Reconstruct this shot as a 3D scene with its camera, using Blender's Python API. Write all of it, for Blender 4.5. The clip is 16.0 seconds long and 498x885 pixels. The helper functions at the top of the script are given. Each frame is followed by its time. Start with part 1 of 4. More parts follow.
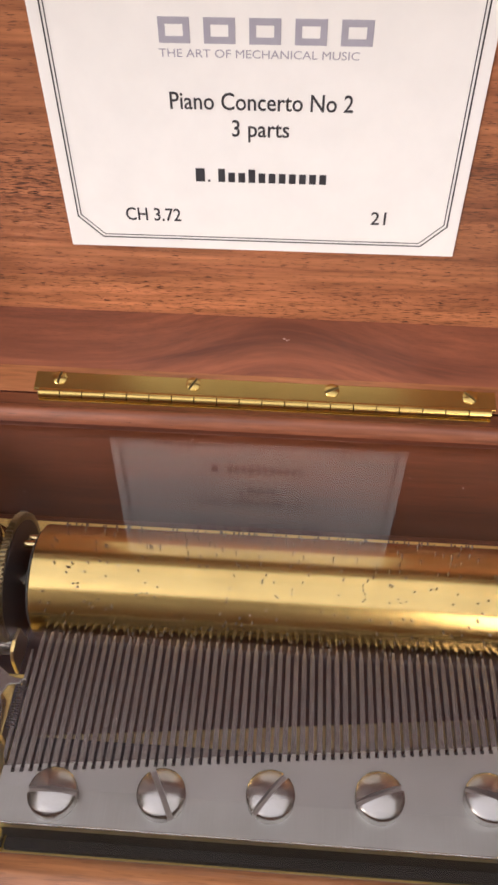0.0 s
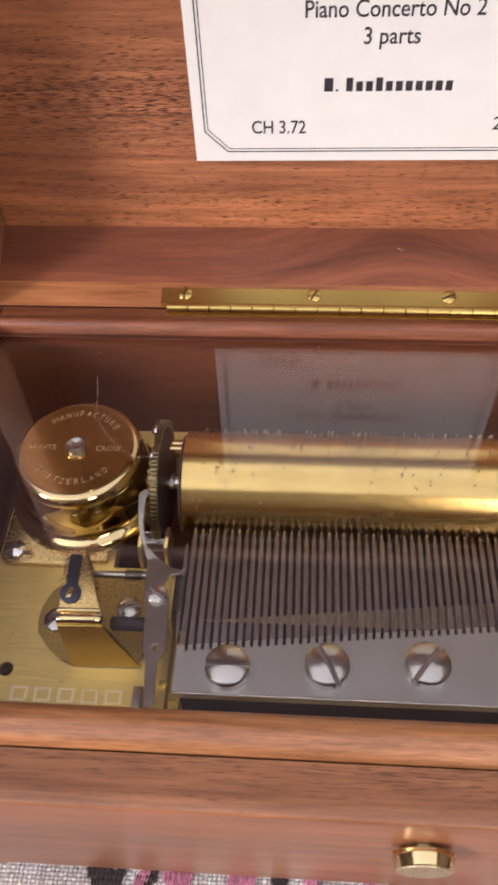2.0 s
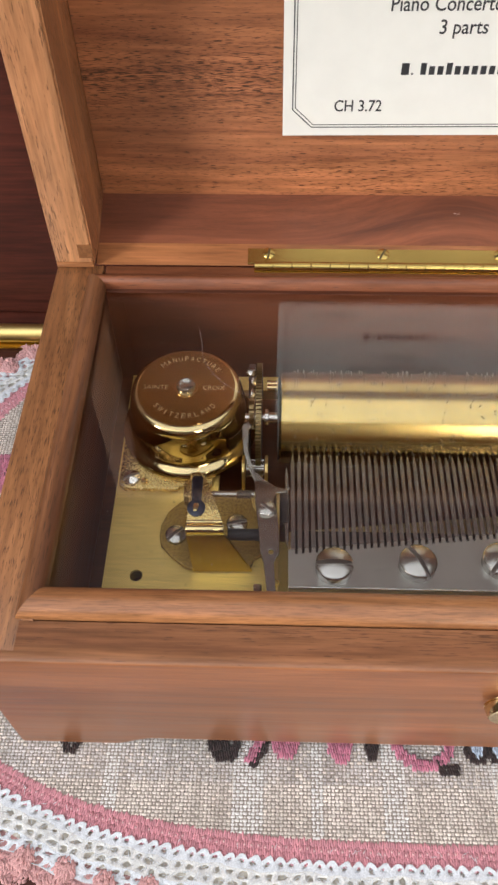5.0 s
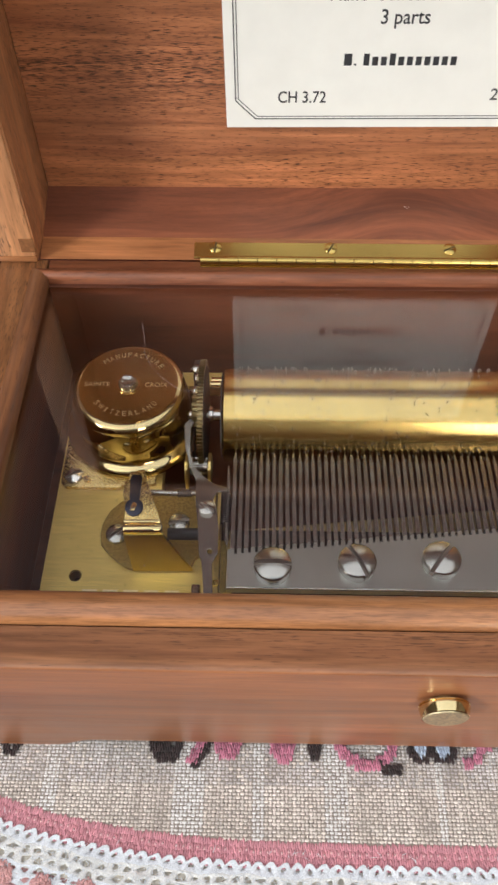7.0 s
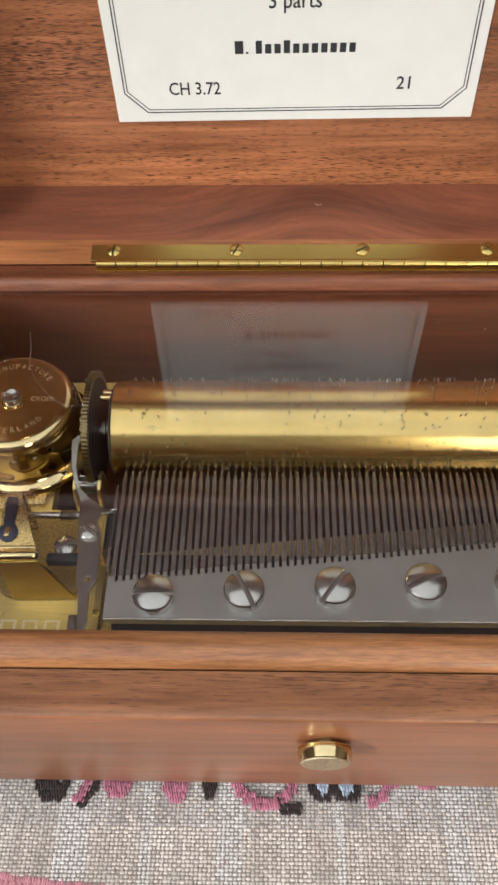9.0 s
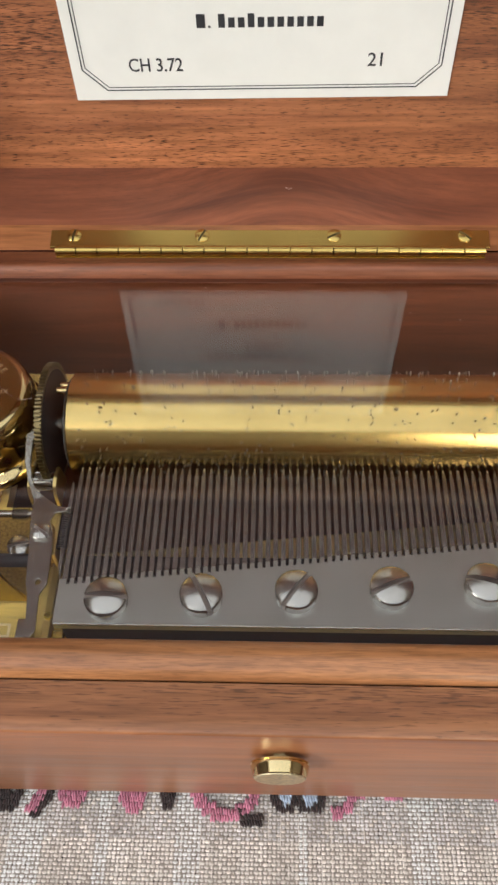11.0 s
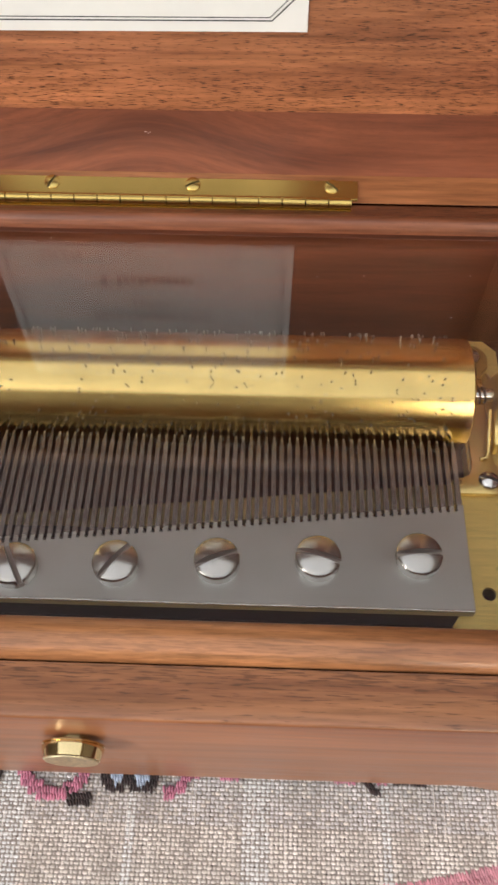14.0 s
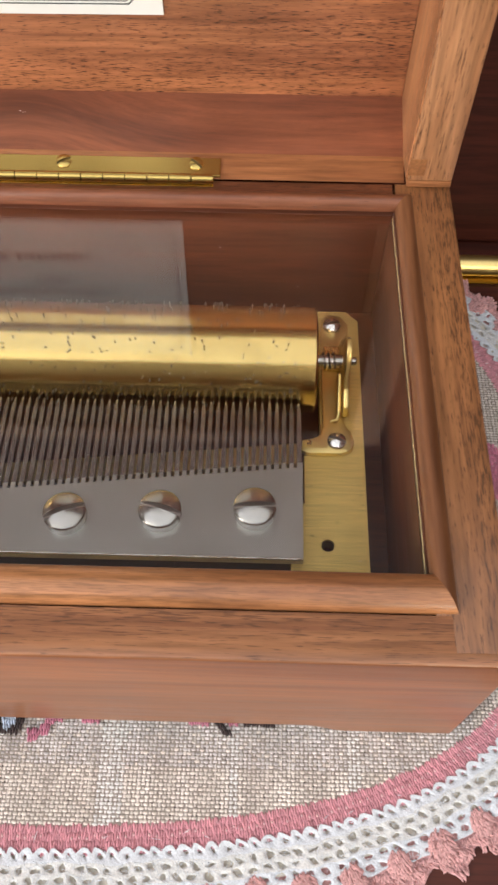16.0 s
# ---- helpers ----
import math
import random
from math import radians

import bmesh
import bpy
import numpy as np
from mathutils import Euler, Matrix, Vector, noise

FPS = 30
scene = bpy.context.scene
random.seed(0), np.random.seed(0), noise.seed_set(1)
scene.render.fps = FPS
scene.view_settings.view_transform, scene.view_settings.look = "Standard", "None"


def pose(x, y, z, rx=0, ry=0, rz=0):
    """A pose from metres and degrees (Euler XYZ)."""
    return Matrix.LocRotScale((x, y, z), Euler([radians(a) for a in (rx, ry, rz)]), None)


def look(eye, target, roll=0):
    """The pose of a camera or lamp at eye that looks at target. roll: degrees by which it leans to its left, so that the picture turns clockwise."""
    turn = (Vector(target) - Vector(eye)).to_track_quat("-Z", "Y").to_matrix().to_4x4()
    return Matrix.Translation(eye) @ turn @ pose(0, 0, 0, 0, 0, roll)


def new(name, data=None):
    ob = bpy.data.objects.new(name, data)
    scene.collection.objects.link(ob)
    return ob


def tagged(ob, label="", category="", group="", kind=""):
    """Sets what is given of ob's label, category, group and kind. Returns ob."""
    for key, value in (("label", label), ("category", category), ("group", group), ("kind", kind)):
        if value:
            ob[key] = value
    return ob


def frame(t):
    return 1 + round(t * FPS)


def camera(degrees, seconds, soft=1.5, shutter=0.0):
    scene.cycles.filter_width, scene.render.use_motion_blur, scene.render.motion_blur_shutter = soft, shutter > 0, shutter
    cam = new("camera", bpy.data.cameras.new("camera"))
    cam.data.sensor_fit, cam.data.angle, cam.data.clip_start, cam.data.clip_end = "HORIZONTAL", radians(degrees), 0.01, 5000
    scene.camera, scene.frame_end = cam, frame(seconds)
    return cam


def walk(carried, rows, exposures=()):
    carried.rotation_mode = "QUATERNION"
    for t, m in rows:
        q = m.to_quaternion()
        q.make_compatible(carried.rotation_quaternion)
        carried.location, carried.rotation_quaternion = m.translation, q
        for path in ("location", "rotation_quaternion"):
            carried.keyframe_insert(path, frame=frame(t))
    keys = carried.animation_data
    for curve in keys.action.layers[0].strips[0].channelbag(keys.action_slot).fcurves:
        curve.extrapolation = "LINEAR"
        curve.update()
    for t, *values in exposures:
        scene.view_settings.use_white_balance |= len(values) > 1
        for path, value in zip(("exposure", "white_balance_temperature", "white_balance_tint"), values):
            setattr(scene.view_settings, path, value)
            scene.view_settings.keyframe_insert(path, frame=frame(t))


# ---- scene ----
from mathutils.geometry import tessellate_polygon

cam = camera(34.2, 16.0, soft=2.6, shutter=0.5)
PATH = [  # seconds, eye and target in millimetres, roll
    (0, (5.47, 3.33, 184.57), (3.15, 36.88, 147.57), -0.0),
    (0.5, (3.88, 2.95, 184.62), (1.27, 35.55, 146.8), -0.9),
    (1, (-2.48, -0.3, 184.93), (-5.17, 31.45, 146.4), -1.6),
    (1.5, (-12.53, -7.05, 187.38), (-15.45, 24.45, 148.65), -2.3),
    (2, (-19.45, -10.82, 186.12), (-22.6, 20.05, 146.92), -3.1),
    (2.5, (-29.0, -14.7, 190.72), (-32.4, 15.35, 150.9), -4.0),
    (3, (-34.73, -20.97, 192.45), (-38.15, 8.92, 152.53), -4.3),
    (5.5, (-47.48, -37.77, 204.12), (-48.5, -8.0, 163.97), -0.6),
    (6, (-46.35, -37.82, 203.07), (-47.27, -8.05, 162.9), -0.4),
    (6.5, (-40.85, -35.3, 203.07), (-41.68, -5.85, 162.67), -0.4),
    (7, (-34.6, -33.35, 202.08), (-35.5, -4.1, 161.55), -0.7),
    (7.5, (-29.3, -32.5, 200.45), (-30.12, -3.3, 159.88), -0.7),
    (8, (-20.4, -27.52, 199.95), (-21.2, 1.45, 159.2), -0.8),
    (8.5, (-12.3, -23.15, 197.35), (-13.8, 5.7, 156.53), -2.2),
    (11, (1.07, -13.7, 188.97), (-0.47, 14.4, 147.65), -2.1),
    (11.5, (5.27, -11.3, 186.82), (3.8, 16.5, 145.3), -1.9),
    (12, (10.2, -9.88, 184.35), (8.82, 17.65, 142.6), -1.7),
    (12.5, (16.2, -7.98, 182.65), (15.0, 19.23, 140.72), -1.3),
    (13, (22.62, -5.65, 179.57), (21.5, 21.27, 137.43), -1.0),
    (13.5, (27.25, -5.4, 179.08), (26.35, 21.35, 136.82), -0.3),
    (14, (33.52, -7.27, 179.38), (32.45, 19.07, 136.9), -0.5),
    (14.5, (39.12, -8.97, 178.93), (38.35, 17.08, 136.25), 0.2),
    (15, (44.35, -12.15, 178.72), (44.1, 13.83, 136.0), 1.2),
    (15.5, (54.17, -13.45, 180.82), (54.02, 12.25, 137.95), 1.3),
    (16, (62.95, -16.68, 184.88), (62.45, 9.1, 142.03), 0.4),
]
MM = 0.001
walk(cam, [(t, look(Vector(e) * MM, Vector(g) * MM, roll)) for t, e, g, roll in PATH],
     exposures=[(0.0, -0.12, 6250, 21), (1.0, -0.14, 6200, 21), (2.0, -0.17, 6150, 22), (2.5, -0.19, 5850, 16), (3.0, -0.19, 5750, 11),
                (5.5, -0.17, 6080, 9), (8.5, -0.25, 5980, 7), (11.0, -0.28, 6050, 7), (13.5, -0.26, 6150, 10), (16.0, -0.10, 6200, 10)])

# ---- light: a cloudy sky through the windows of the room, and an added overhead fill ----
world = bpy.data.worlds.new("sky")
scene.world = world
world.use_nodes = True
wn = world.node_tree
sky = wn.nodes.new("ShaderNodeTexSky")
sky.sky_type, sky.sun_disc = "NISHITA", False
sky.sun_elevation, sky.sun_rotation = radians(38), radians(215)
wn.links.new(sky.outputs[0], wn.nodes["Background"].inputs[0])
wn.nodes["Background"].inputs[1].default_value = 0.12


def area_lamp(name, place, target, w, h, watts, colour):
    d = bpy.data.lights.new(name, "AREA")
    d.shape, d.size, d.size_y, d.energy, d.color = "RECTANGLE", w, h, watts, colour
    ob = new(name, d)
    ob.matrix_world = look(place, target)
    return ob


area_lamp("window_light_front", (0.80, -1.94, 1.08), (0.80, 0, 1.08), 0.5, 1.15, 21, (1.0, 0.86, 0.66))
# Overhead fill, added without a known source.
area_lamp("overhead_fill_light", (-0.1, -0.72, 1.84), (-0.1, -0.72, 0), 3.4, 2.26, 33, (1.0, 0.96, 0.875))
area_lamp("window_light_side", (-2.24, -1.50, 1.25), (0, -1.50, 1.25), 0.70, 1.0, 109, (1.0, 0.97, 0.90))


# ---- materials ----
def material(name):
    m = bpy.data.materials.new(name)
    m.use_nodes = True
    nt = m.node_tree
    return m, nt, nt.nodes["Principled BSDF"]


def node(nt, kind, values=(), **props):
    n = nt.nodes.new(kind)
    for k, v in props.items():
        setattr(n, k, v)
    for k, v in dict(values).items():
        if hasattr(v, "is_linked"):
            nt.links.new(v, n.inputs[k])
        else:
            n.inputs[k].default_value = v
    return n


def ramp(nt, fac, stops):
    n = nt.nodes.new("ShaderNodeValToRGB")
    nt.links.new(fac, n.inputs[0])
    e = n.color_ramp.elements
    while len(e) < len(stops):
        e.new(0.5)
    for el, (p, c) in zip(e, stops):
        el.position = p
        el.color = (*c, 1) if len(c) == 3 else c
    return n.outputs[0]


def mix(nt, fac, a, b, blend="MIX"):
    n = node(nt, "ShaderNodeMix", data_type="RGBA", blend_type=blend)
    for i, v in ((0, fac), (6, a), (7, b)):
        if hasattr(v, "is_linked"):
            nt.links.new(v, n.inputs[i])
        else:
            n.inputs[i].default_value = (*v, 1) if isinstance(v, tuple) and len(v) == 3 else v
    return n.outputs[2]


def bump(nt, bsdf, height, strength, dist):
    b = node(nt, "ShaderNodeBump", {"Height": height, "Strength": strength, "Distance": dist})
    nt.links.new(b.outputs[0], bsdf.inputs["Normal"])


def coords(nt, scale, shift=True):
    tc = node(nt, "ShaderNodeTexCoord")
    v = tc.outputs["Object"]
    if shift:
        info = node(nt, "ShaderNodeObjectInfo")
        m = node(nt, "ShaderNodeMath", {0: info.outputs["Random"], 1: 3.7}, operation="MULTIPLY")
        a = node(nt, "ShaderNodeVectorMath", {0: v}, operation="ADD")
        nt.links.new(m.outputs[0], a.inputs[1])
        v = a.outputs[0]
    mp = node(nt, "ShaderNodeMapping", {"Vector": v, "Scale": scale})
    return mp.outputs[0]


def noise_tex(nt, vec, scale, detail=3.0, rough=0.55, dist=0.0):
    return node(nt, "ShaderNodeTexNoise", {"Vector": vec, "Scale": scale, "Detail": detail, "Roughness": rough, "Distortion": dist}).outputs[0]


def walnut(name, axis, light=(0.47, 0.18, 0.072), dark=(0.16, 0.05, 0.02), pores=0.7, rough=0.32, coat=0.3, gloss=0.15, swirl=1.2, pore_scale=3600, stretch=0.06, cut=0.545, even=0.0, streak=1.0, clump=0.6, arch=None):
    """Oiled and lacquered walnut with the grain along one axis; arch: middle, width and rise of a bow in grain that runs along x."""
    m, nt, b = material(name)
    along = {"x": (stretch, 1, 1), "y": (1, stretch, 1), "z": (1, 1, stretch)}[axis]
    v = coords(nt, along)
    if arch:
        mid, wide, rise = arch
        sep = node(nt, "ShaderNodeSeparateXYZ", {0: coords(nt, (1, 1, 1), False)}).outputs
        away = node(nt, "ShaderNodeMath", {0: sep[0], 1: 1 / wide, 2: -mid / wide}, operation="MULTIPLY_ADD").outputs[0]
        square = node(nt, "ShaderNodeMath", {0: away, 1: away}, operation="MULTIPLY").outputs[0]
        bell = node(nt, "ShaderNodeMath", {0: 0.37, 1: square}, operation="POWER").outputs[0]
        bowed = node(nt, "ShaderNodeMath", {0: bell, 1: -rise, 2: sep[1]}, operation="MULTIPLY_ADD").outputs[0]
        thin = node(nt, "ShaderNodeMath", {0: sep[0], 1: stretch}, operation="MULTIPLY").outputs[0]
        v = node(nt, "ShaderNodeCombineXYZ", {0: thin, 1: bowed, 2: sep[2]}).outputs[0]
    fig = noise_tex(nt, v, 110, 6, 0.66, swirl)
    grain = noise_tex(nt, v, 900, 3, 0.6)
    base = ramp(nt, fig, [(0.28, dark), (0.5, tuple((a + c) / 2 for a, c in zip(light, dark))), (0.72, light)])
    fine = ramp(nt, grain, [(0.3, tuple(c + (0.95 - c) * even for c in (0.62, 0.6, 0.58))), (0.7, (1.12, 1.1, 1.08))])
    cloud = noise_tex(nt, coords(nt, tuple(0.35 if a < 1 else 1 for a in along)), 26, 2, 0.5, 0.6)
    base = mix(nt, 1.0, base, ramp(nt, cloud, [(0.32, (1 - 0.20 * streak, 1 - 0.22 * streak, 1 - 0.24 * streak)), (0.68, (1 + 0.16 * streak, 1 + 0.14 * streak, 1 + 0.12 * streak))]), "MULTIPLY")
    col = mix(nt, 1.0, base, fine, "MULTIPLY")
    short = {"x": (0.075, 1, 1), "y": (1, 0.075, 1), "z": (1, 1, 0.075)}[axis]
    pv = coords(nt, short)
    pn = noise_tex(nt, pv, pore_scale, 2, 0.5)
    patch = node(nt, "ShaderNodeMath", {0: noise_tex(nt, v, 60, 2, 0.5), 1: clump, 2: 0.5 - 0.5 * clump}, operation="MULTIPLY_ADD").outputs[0]
    lim = node(nt, "ShaderNodeMath", {0: pn, 1: patch}, operation="ADD").outputs[0]
    pore = ramp(nt, lim, [(0.0, (0, 0, 0)), (1.0, (0, 0, 0))])
    cr = pore.node.color_ramp
    cr.elements[0].position, cr.elements[1].position = cut, cut + 0.045
    cr.elements[1].color = (1, 1, 1, 1)
    lim2 = node(nt, "ShaderNodeMath", {0: lim, 1: 0.5}, operation="MULTIPLY").outputs[0]
    nt.links.new(lim2, pore.node.inputs[0])
    pf = node(nt, "ShaderNodeMath", {0: pore, 1: pores}, operation="MULTIPLY").outputs[0]
    col = mix(nt, pf, col, tuple(c * 0.28 for c in dark))
    nt.links.new(col, b.inputs["Base Color"])
    b.inputs["Coat Weight"].default_value, b.inputs["Coat Roughness"].default_value = coat, gloss
    r = ramp(nt, grain, [(0.2, (rough - 0.05,) * 3), (0.8, (rough + 0.12,) * 3)])
    nt.links.new(r, b.inputs["Roughness"])
    h = node(nt, "ShaderNodeMath", {0: grain, 1: pf}, operation="SUBTRACT").outputs[0]
    bump(nt, b, h, 0.25, 0.00008)
    return m


def metal(name, colour, rough, brushed=None, amount=0.3, spots=0.0, scale=1800, relief=True, even=False, pitted=False):
    m, nt, b = material(name)
    b.inputs["Metallic"].default_value = 1.0
    v = coords(nt, brushed or (1, 1, 1))
    n = noise_tex(nt, v, scale, 3, 0.6)
    big = noise_tex(nt, coords(nt, (1, 1, 1)), 70, 3, 0.55)
    c = mix(nt, 1.0, ramp(nt, n, [(0.25, tuple(x * (1 - amount) for x in colour)), (0.75, colour)]),
            ramp(nt, big, [(0.3, (0.86, 0.85, 0.83)), (0.65, (1.0, 1.0, 1.0))]), "MULTIPLY")
    if spots:
        sp = noise_tex(nt, coords(nt, (1, 1, 1)), 900, 1, 0.3)
        c = mix(nt, ramp(nt, sp, [(0.70, (0, 0, 0)), (0.76, (spots,) * 3)]), c, tuple(x * 0.25 for x in colour))
    nt.links.new(c, b.inputs["Base Color"])
    b.inputs["Roughness"].default_value = rough
    if not even:
        nt.links.new(ramp(nt, n, [(0.2, (max(rough - 0.05, 0.02),) * 3), (0.8, (rough + 0.07,) * 3)]), b.inputs["Roughness"])
    if pitted:
        bump(nt, b, n, 0.6, 0.0003)
    if brushed and relief:
        bump(nt, b, n, 0.05, 0.00002)
    return m


def plain(name, colour, rough=0.6, vary=0.12, scale=400, relief=0.0, sheen=0.0, coat=0.0):
    m, nt, b = material(name)
    n = noise_tex(nt, coords(nt, (1, 1, 1)), scale, 4, 0.6)
    nt.links.new(ramp(nt, n, [(0.3, tuple(c * (1 - vary) for c in colour)), (0.7, tuple(min(c * (1 + vary * 0.5), 1) for c in colour))]), b.inputs["Base Color"])
    b.inputs["Roughness"].default_value = rough
    b.inputs["Sheen Weight"].default_value = sheen
    b.inputs["Coat Weight"].default_value = coat
    if relief:
        bump(nt, b, n, 0.4, relief)
    return m


def yarn(name, colour, vary=0.2, bands=False):
    """Cotton thread: each stitch a little lighter or darker than the next."""
    m, nt, b = material(name)
    g = node(nt, "ShaderNodeNewGeometry")
    n = noise_tex(nt, coords(nt, (1, 1, 1)), 2600, 2, 0.6)
    base = ramp(nt, g.outputs["Random Per Island"], [(0.0, tuple(c * (1 - vary) for c in colour)), (1.0, tuple(min(c * (1 + vary), 1) for c in colour))])
    col = mix(nt, 1.0, base, ramp(nt, n, [(0.3, (0.75, 0.75, 0.75)), (0.7, (1.05, 1.05, 1.05))]), "MULTIPLY")
    if bands:
        for sc, deep in (((1, 0.05, 1), 1.0), ((0.06, 1, 1), 0.45)):
            w = noise_tex(nt, coords(nt, sc), 150, 3, 0.6)
            col = mix(nt, deep, col, ramp(nt, w, [(0.36, (0.76, 0.74, 0.73)), (0.5, (0.95, 0.94, 0.93)), (0.64, (1.13, 1.13, 1.15))]), "MULTIPLY")
    nt.links.new(col, b.inputs["Base Color"])
    b.inputs["Roughness"].default_value = 0.85
    b.inputs["Sheen Weight"].default_value = 0.3
    bump(nt, b, n, 0.5, 0.0001)
    return m


WALNUT_X = walnut("walnut_long_grain", "x", light=(0.435, 0.198, 0.086), dark=(0.195, 0.074, 0.032), pores=0.6, pore_scale=3400, cut=0.56)
WALNUT_Y = walnut("walnut_side_grain", "y", light=(0.445, 0.2, 0.077), dark=(0.21, 0.083, 0.033), pores=0.85, pore_scale=4600, cut=0.53)
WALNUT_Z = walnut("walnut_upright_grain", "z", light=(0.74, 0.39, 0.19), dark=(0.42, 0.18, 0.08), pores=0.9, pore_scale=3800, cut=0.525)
WALNUT_SMOOTH = walnut("walnut_fine", "x", light=(0.41, 0.172, 0.075), dark=(0.215, 0.084, 0.036), pores=0.25, even=0.5, rough=0.36, coat=0.25, gloss=0.25, swirl=1.6, streak=1.3)
WALNUT_CURLY = walnut("walnut_curly", "x", light=(0.305, 0.102, 0.047), dark=(0.125, 0.04, 0.021), pores=0.2, even=0.6, rough=0.34, coat=0.2, gloss=0.25, swirl=0.7, pore_scale=5200, stretch=0.07, streak=1.0, arch=(0.004, 0.026, 0.012))
WALNUT_PANEL = walnut("walnut_panel", "x", light=(0.57, 0.23, 0.096), dark=(0.23, 0.08, 0.036), pores=1.0, pore_scale=5400, cut=0.525, clump=0.36, swirl=1.7, stretch=0.055, streak=1.6, rough=0.42, coat=0.18, gloss=0.3)
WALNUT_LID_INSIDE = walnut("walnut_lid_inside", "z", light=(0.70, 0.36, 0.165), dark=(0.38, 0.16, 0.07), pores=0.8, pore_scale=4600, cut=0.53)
# Lip wood in lit and shaded copies: the fall of light is in the colours.
WALNUT_LIP_SHADED = walnut("walnut_lip_shaded", "x", light=(0.27, 0.092, 0.038), dark=(0.13, 0.041, 0.018), pores=0.7, rough=0.42, coat=0.1, pore_scale=4600)
WALNUT_LIP_LIT = walnut("walnut_lip_lit", "x", light=(0.58, 0.265, 0.105), dark=(0.31, 0.12, 0.047), pores=0.3, coat=0.22)
WALNUT_RIM = walnut("walnut_rim", "x", light=(0.48, 0.2, 0.076), dark=(0.25, 0.09, 0.034), pores=0.35, coat=0.22)
WALNUT_LIP_SIDE_SHADED = walnut("walnut_lip_side_shaded", "y", light=(0.29, 0.122, 0.048), dark=(0.15, 0.057, 0.023), pores=0.6, rough=0.38, coat=0.3, gloss=0.16)
# Walnut darkened for inside the box: the shade is put into the colour.
WALNUT_SHADED = walnut("walnut_inside_shaded", "x", light=(0.125, 0.036, 0.014), dark=(0.052, 0.015, 0.007), pores=0.2, coat=0.15)
WALNUT_SHADED_SIDE = walnut("walnut_end_shaded", "y", light=(0.15, 0.047, 0.019), dark=(0.06, 0.018, 0.008), pores=0.2, coat=0.15)
BRASS_POLISHED = metal("brass_polished", (0.78, 0.61, 0.31), 0.07, amount=0.08)
BRASS_CAP = metal("brass_cap", (0.56, 0.385, 0.145), 0.19, brushed=(0.15, 1, 1), amount=0.14, relief=False)
BRASS_CYLINDER = metal("brass_cylinder", (0.72, 0.525, 0.195), 0.18, amount=0.02, even=True)
BRASS_PLATE = metal("brass_plate", (1.0, 0.77, 0.27), 0.48, brushed=(0.03, 1, 1), amount=0.3, spots=0.5, scale=3400)
BRASS_HINGE = metal("brass_hinge", (0.66, 0.475, 0.15), 0.25, amount=0.04, even=True)
BRASS_GRAINY = metal("brass_sandblasted", (0.55, 0.375, 0.11), 0.4, amount=0.6, scale=1700, pitted=True)
BRASS_FACE = metal("brass_stippled", (0.90, 0.78, 0.50), 0.5, amount=0.45, scale=1500)
BRASS_GEAR = metal("brass_gear", (0.30, 0.235, 0.115), 0.32, amount=0.35)
BRASS_COCK = metal("brass_cock", (0.62, 0.44, 0.17), 0.26, amount=0.2)
BRASS_GOLD = metal("brass_gilt", (1.0, 0.78, 0.17), 0.2, amount=0.05, even=True)
BRASS_REST = metal("brass_rest", (0.95, 0.76, 0.38), 0.35, amount=0.1)
BRASS_BRIDGE = metal("brass_bridge", (0.90, 0.68, 0.26), 0.34, amount=0.15)
STEEL_COMB = metal("steel_comb", (0.55, 0.54, 0.50), 0.34, brushed=(1, 0.03, 1), amount=0.06, relief=False, scale=3600, even=True)
# The comb's steel darkened: dark reflections on the teeth put into colour.
STEEL_TOOTH_SHADED = metal("steel_tooth_shaded", (0.37, 0.345, 0.315), 0.27, amount=0.02, even=True, relief=False)
STEEL_POLISHED = metal("steel_polished", (0.78, 0.75, 0.71), 0.14, amount=0.06)
STEEL_SCREW = metal("steel_screw", (0.50, 0.475, 0.435), 0.21, amount=0.05, even=True)
SLOT_SHADED = metal("steel_slot_shaded", (0.42, 0.37, 0.33), 0.35, amount=0.2)
STEEL_PIN = metal("steel_pin", (0.15, 0.125, 0.105), 0.45, amount=0.1)
STEEL_SATIN = metal("steel_satin", (0.46, 0.435, 0.39), 0.2, amount=0.04, even=True)
STEEL_DARK = metal("steel_dark", (0.12, 0.11, 0.11), 0.4, amount=0.3)
BLACK = plain("flat_black", (0.014, 0.013, 0.015), 0.6)
BLUED = metal("blued_steel", (0.05, 0.055, 0.08), 0.3, amount=0.2)
EDGE_GLINT = plain("pale_gold_glint", (0.66, 0.5, 0.26), 0.25, 0.4, 900, coat=0.6)
FIBRE = plain("pale_fibre", (0.6, 0.5, 0.45), 0.7)
LINING = plain("lining_cotton", (0.72, 0.66, 0.55), 0.9, 0.2, 600)
CARD = plain("white_card", (0.83, 0.82, 0.78), 0.35, 0.03, 120, coat=0.15)
INK = plain("black_ink", (0.03, 0.03, 0.035), 0.5)
INK_GREY = plain("grey_ink", (0.36, 0.35, 0.4), 0.5, 0.05)
ENGRAVED = metal("engraved_pale", (0.80, 0.60, 0.33), 0.42, amount=0.25, scale=900)
EMBLEM = metal("pale_stamping", (0.98, 0.84, 0.52), 0.5, amount=0.05, even=True)
LINEN = yarn("linen_thread", (0.82, 0.755, 0.69), 0.13, True)
LINEN_PALE = yarn("linen_pale", (0.80, 0.785, 0.77), 0.10)
LINEN_SHADED = yarn("linen_shaded", (0.71, 0.675, 0.66), 0.18, True)
# Ground darkened, so its colour carries the shade in the weave's gaps.
LINEN_BACK = plain("linen_ground", (0.30, 0.255, 0.22), 0.9, 0.4, 1500)
PINK_PALE = yarn("pink_pale", (0.72, 0.46, 0.47), 0.15)
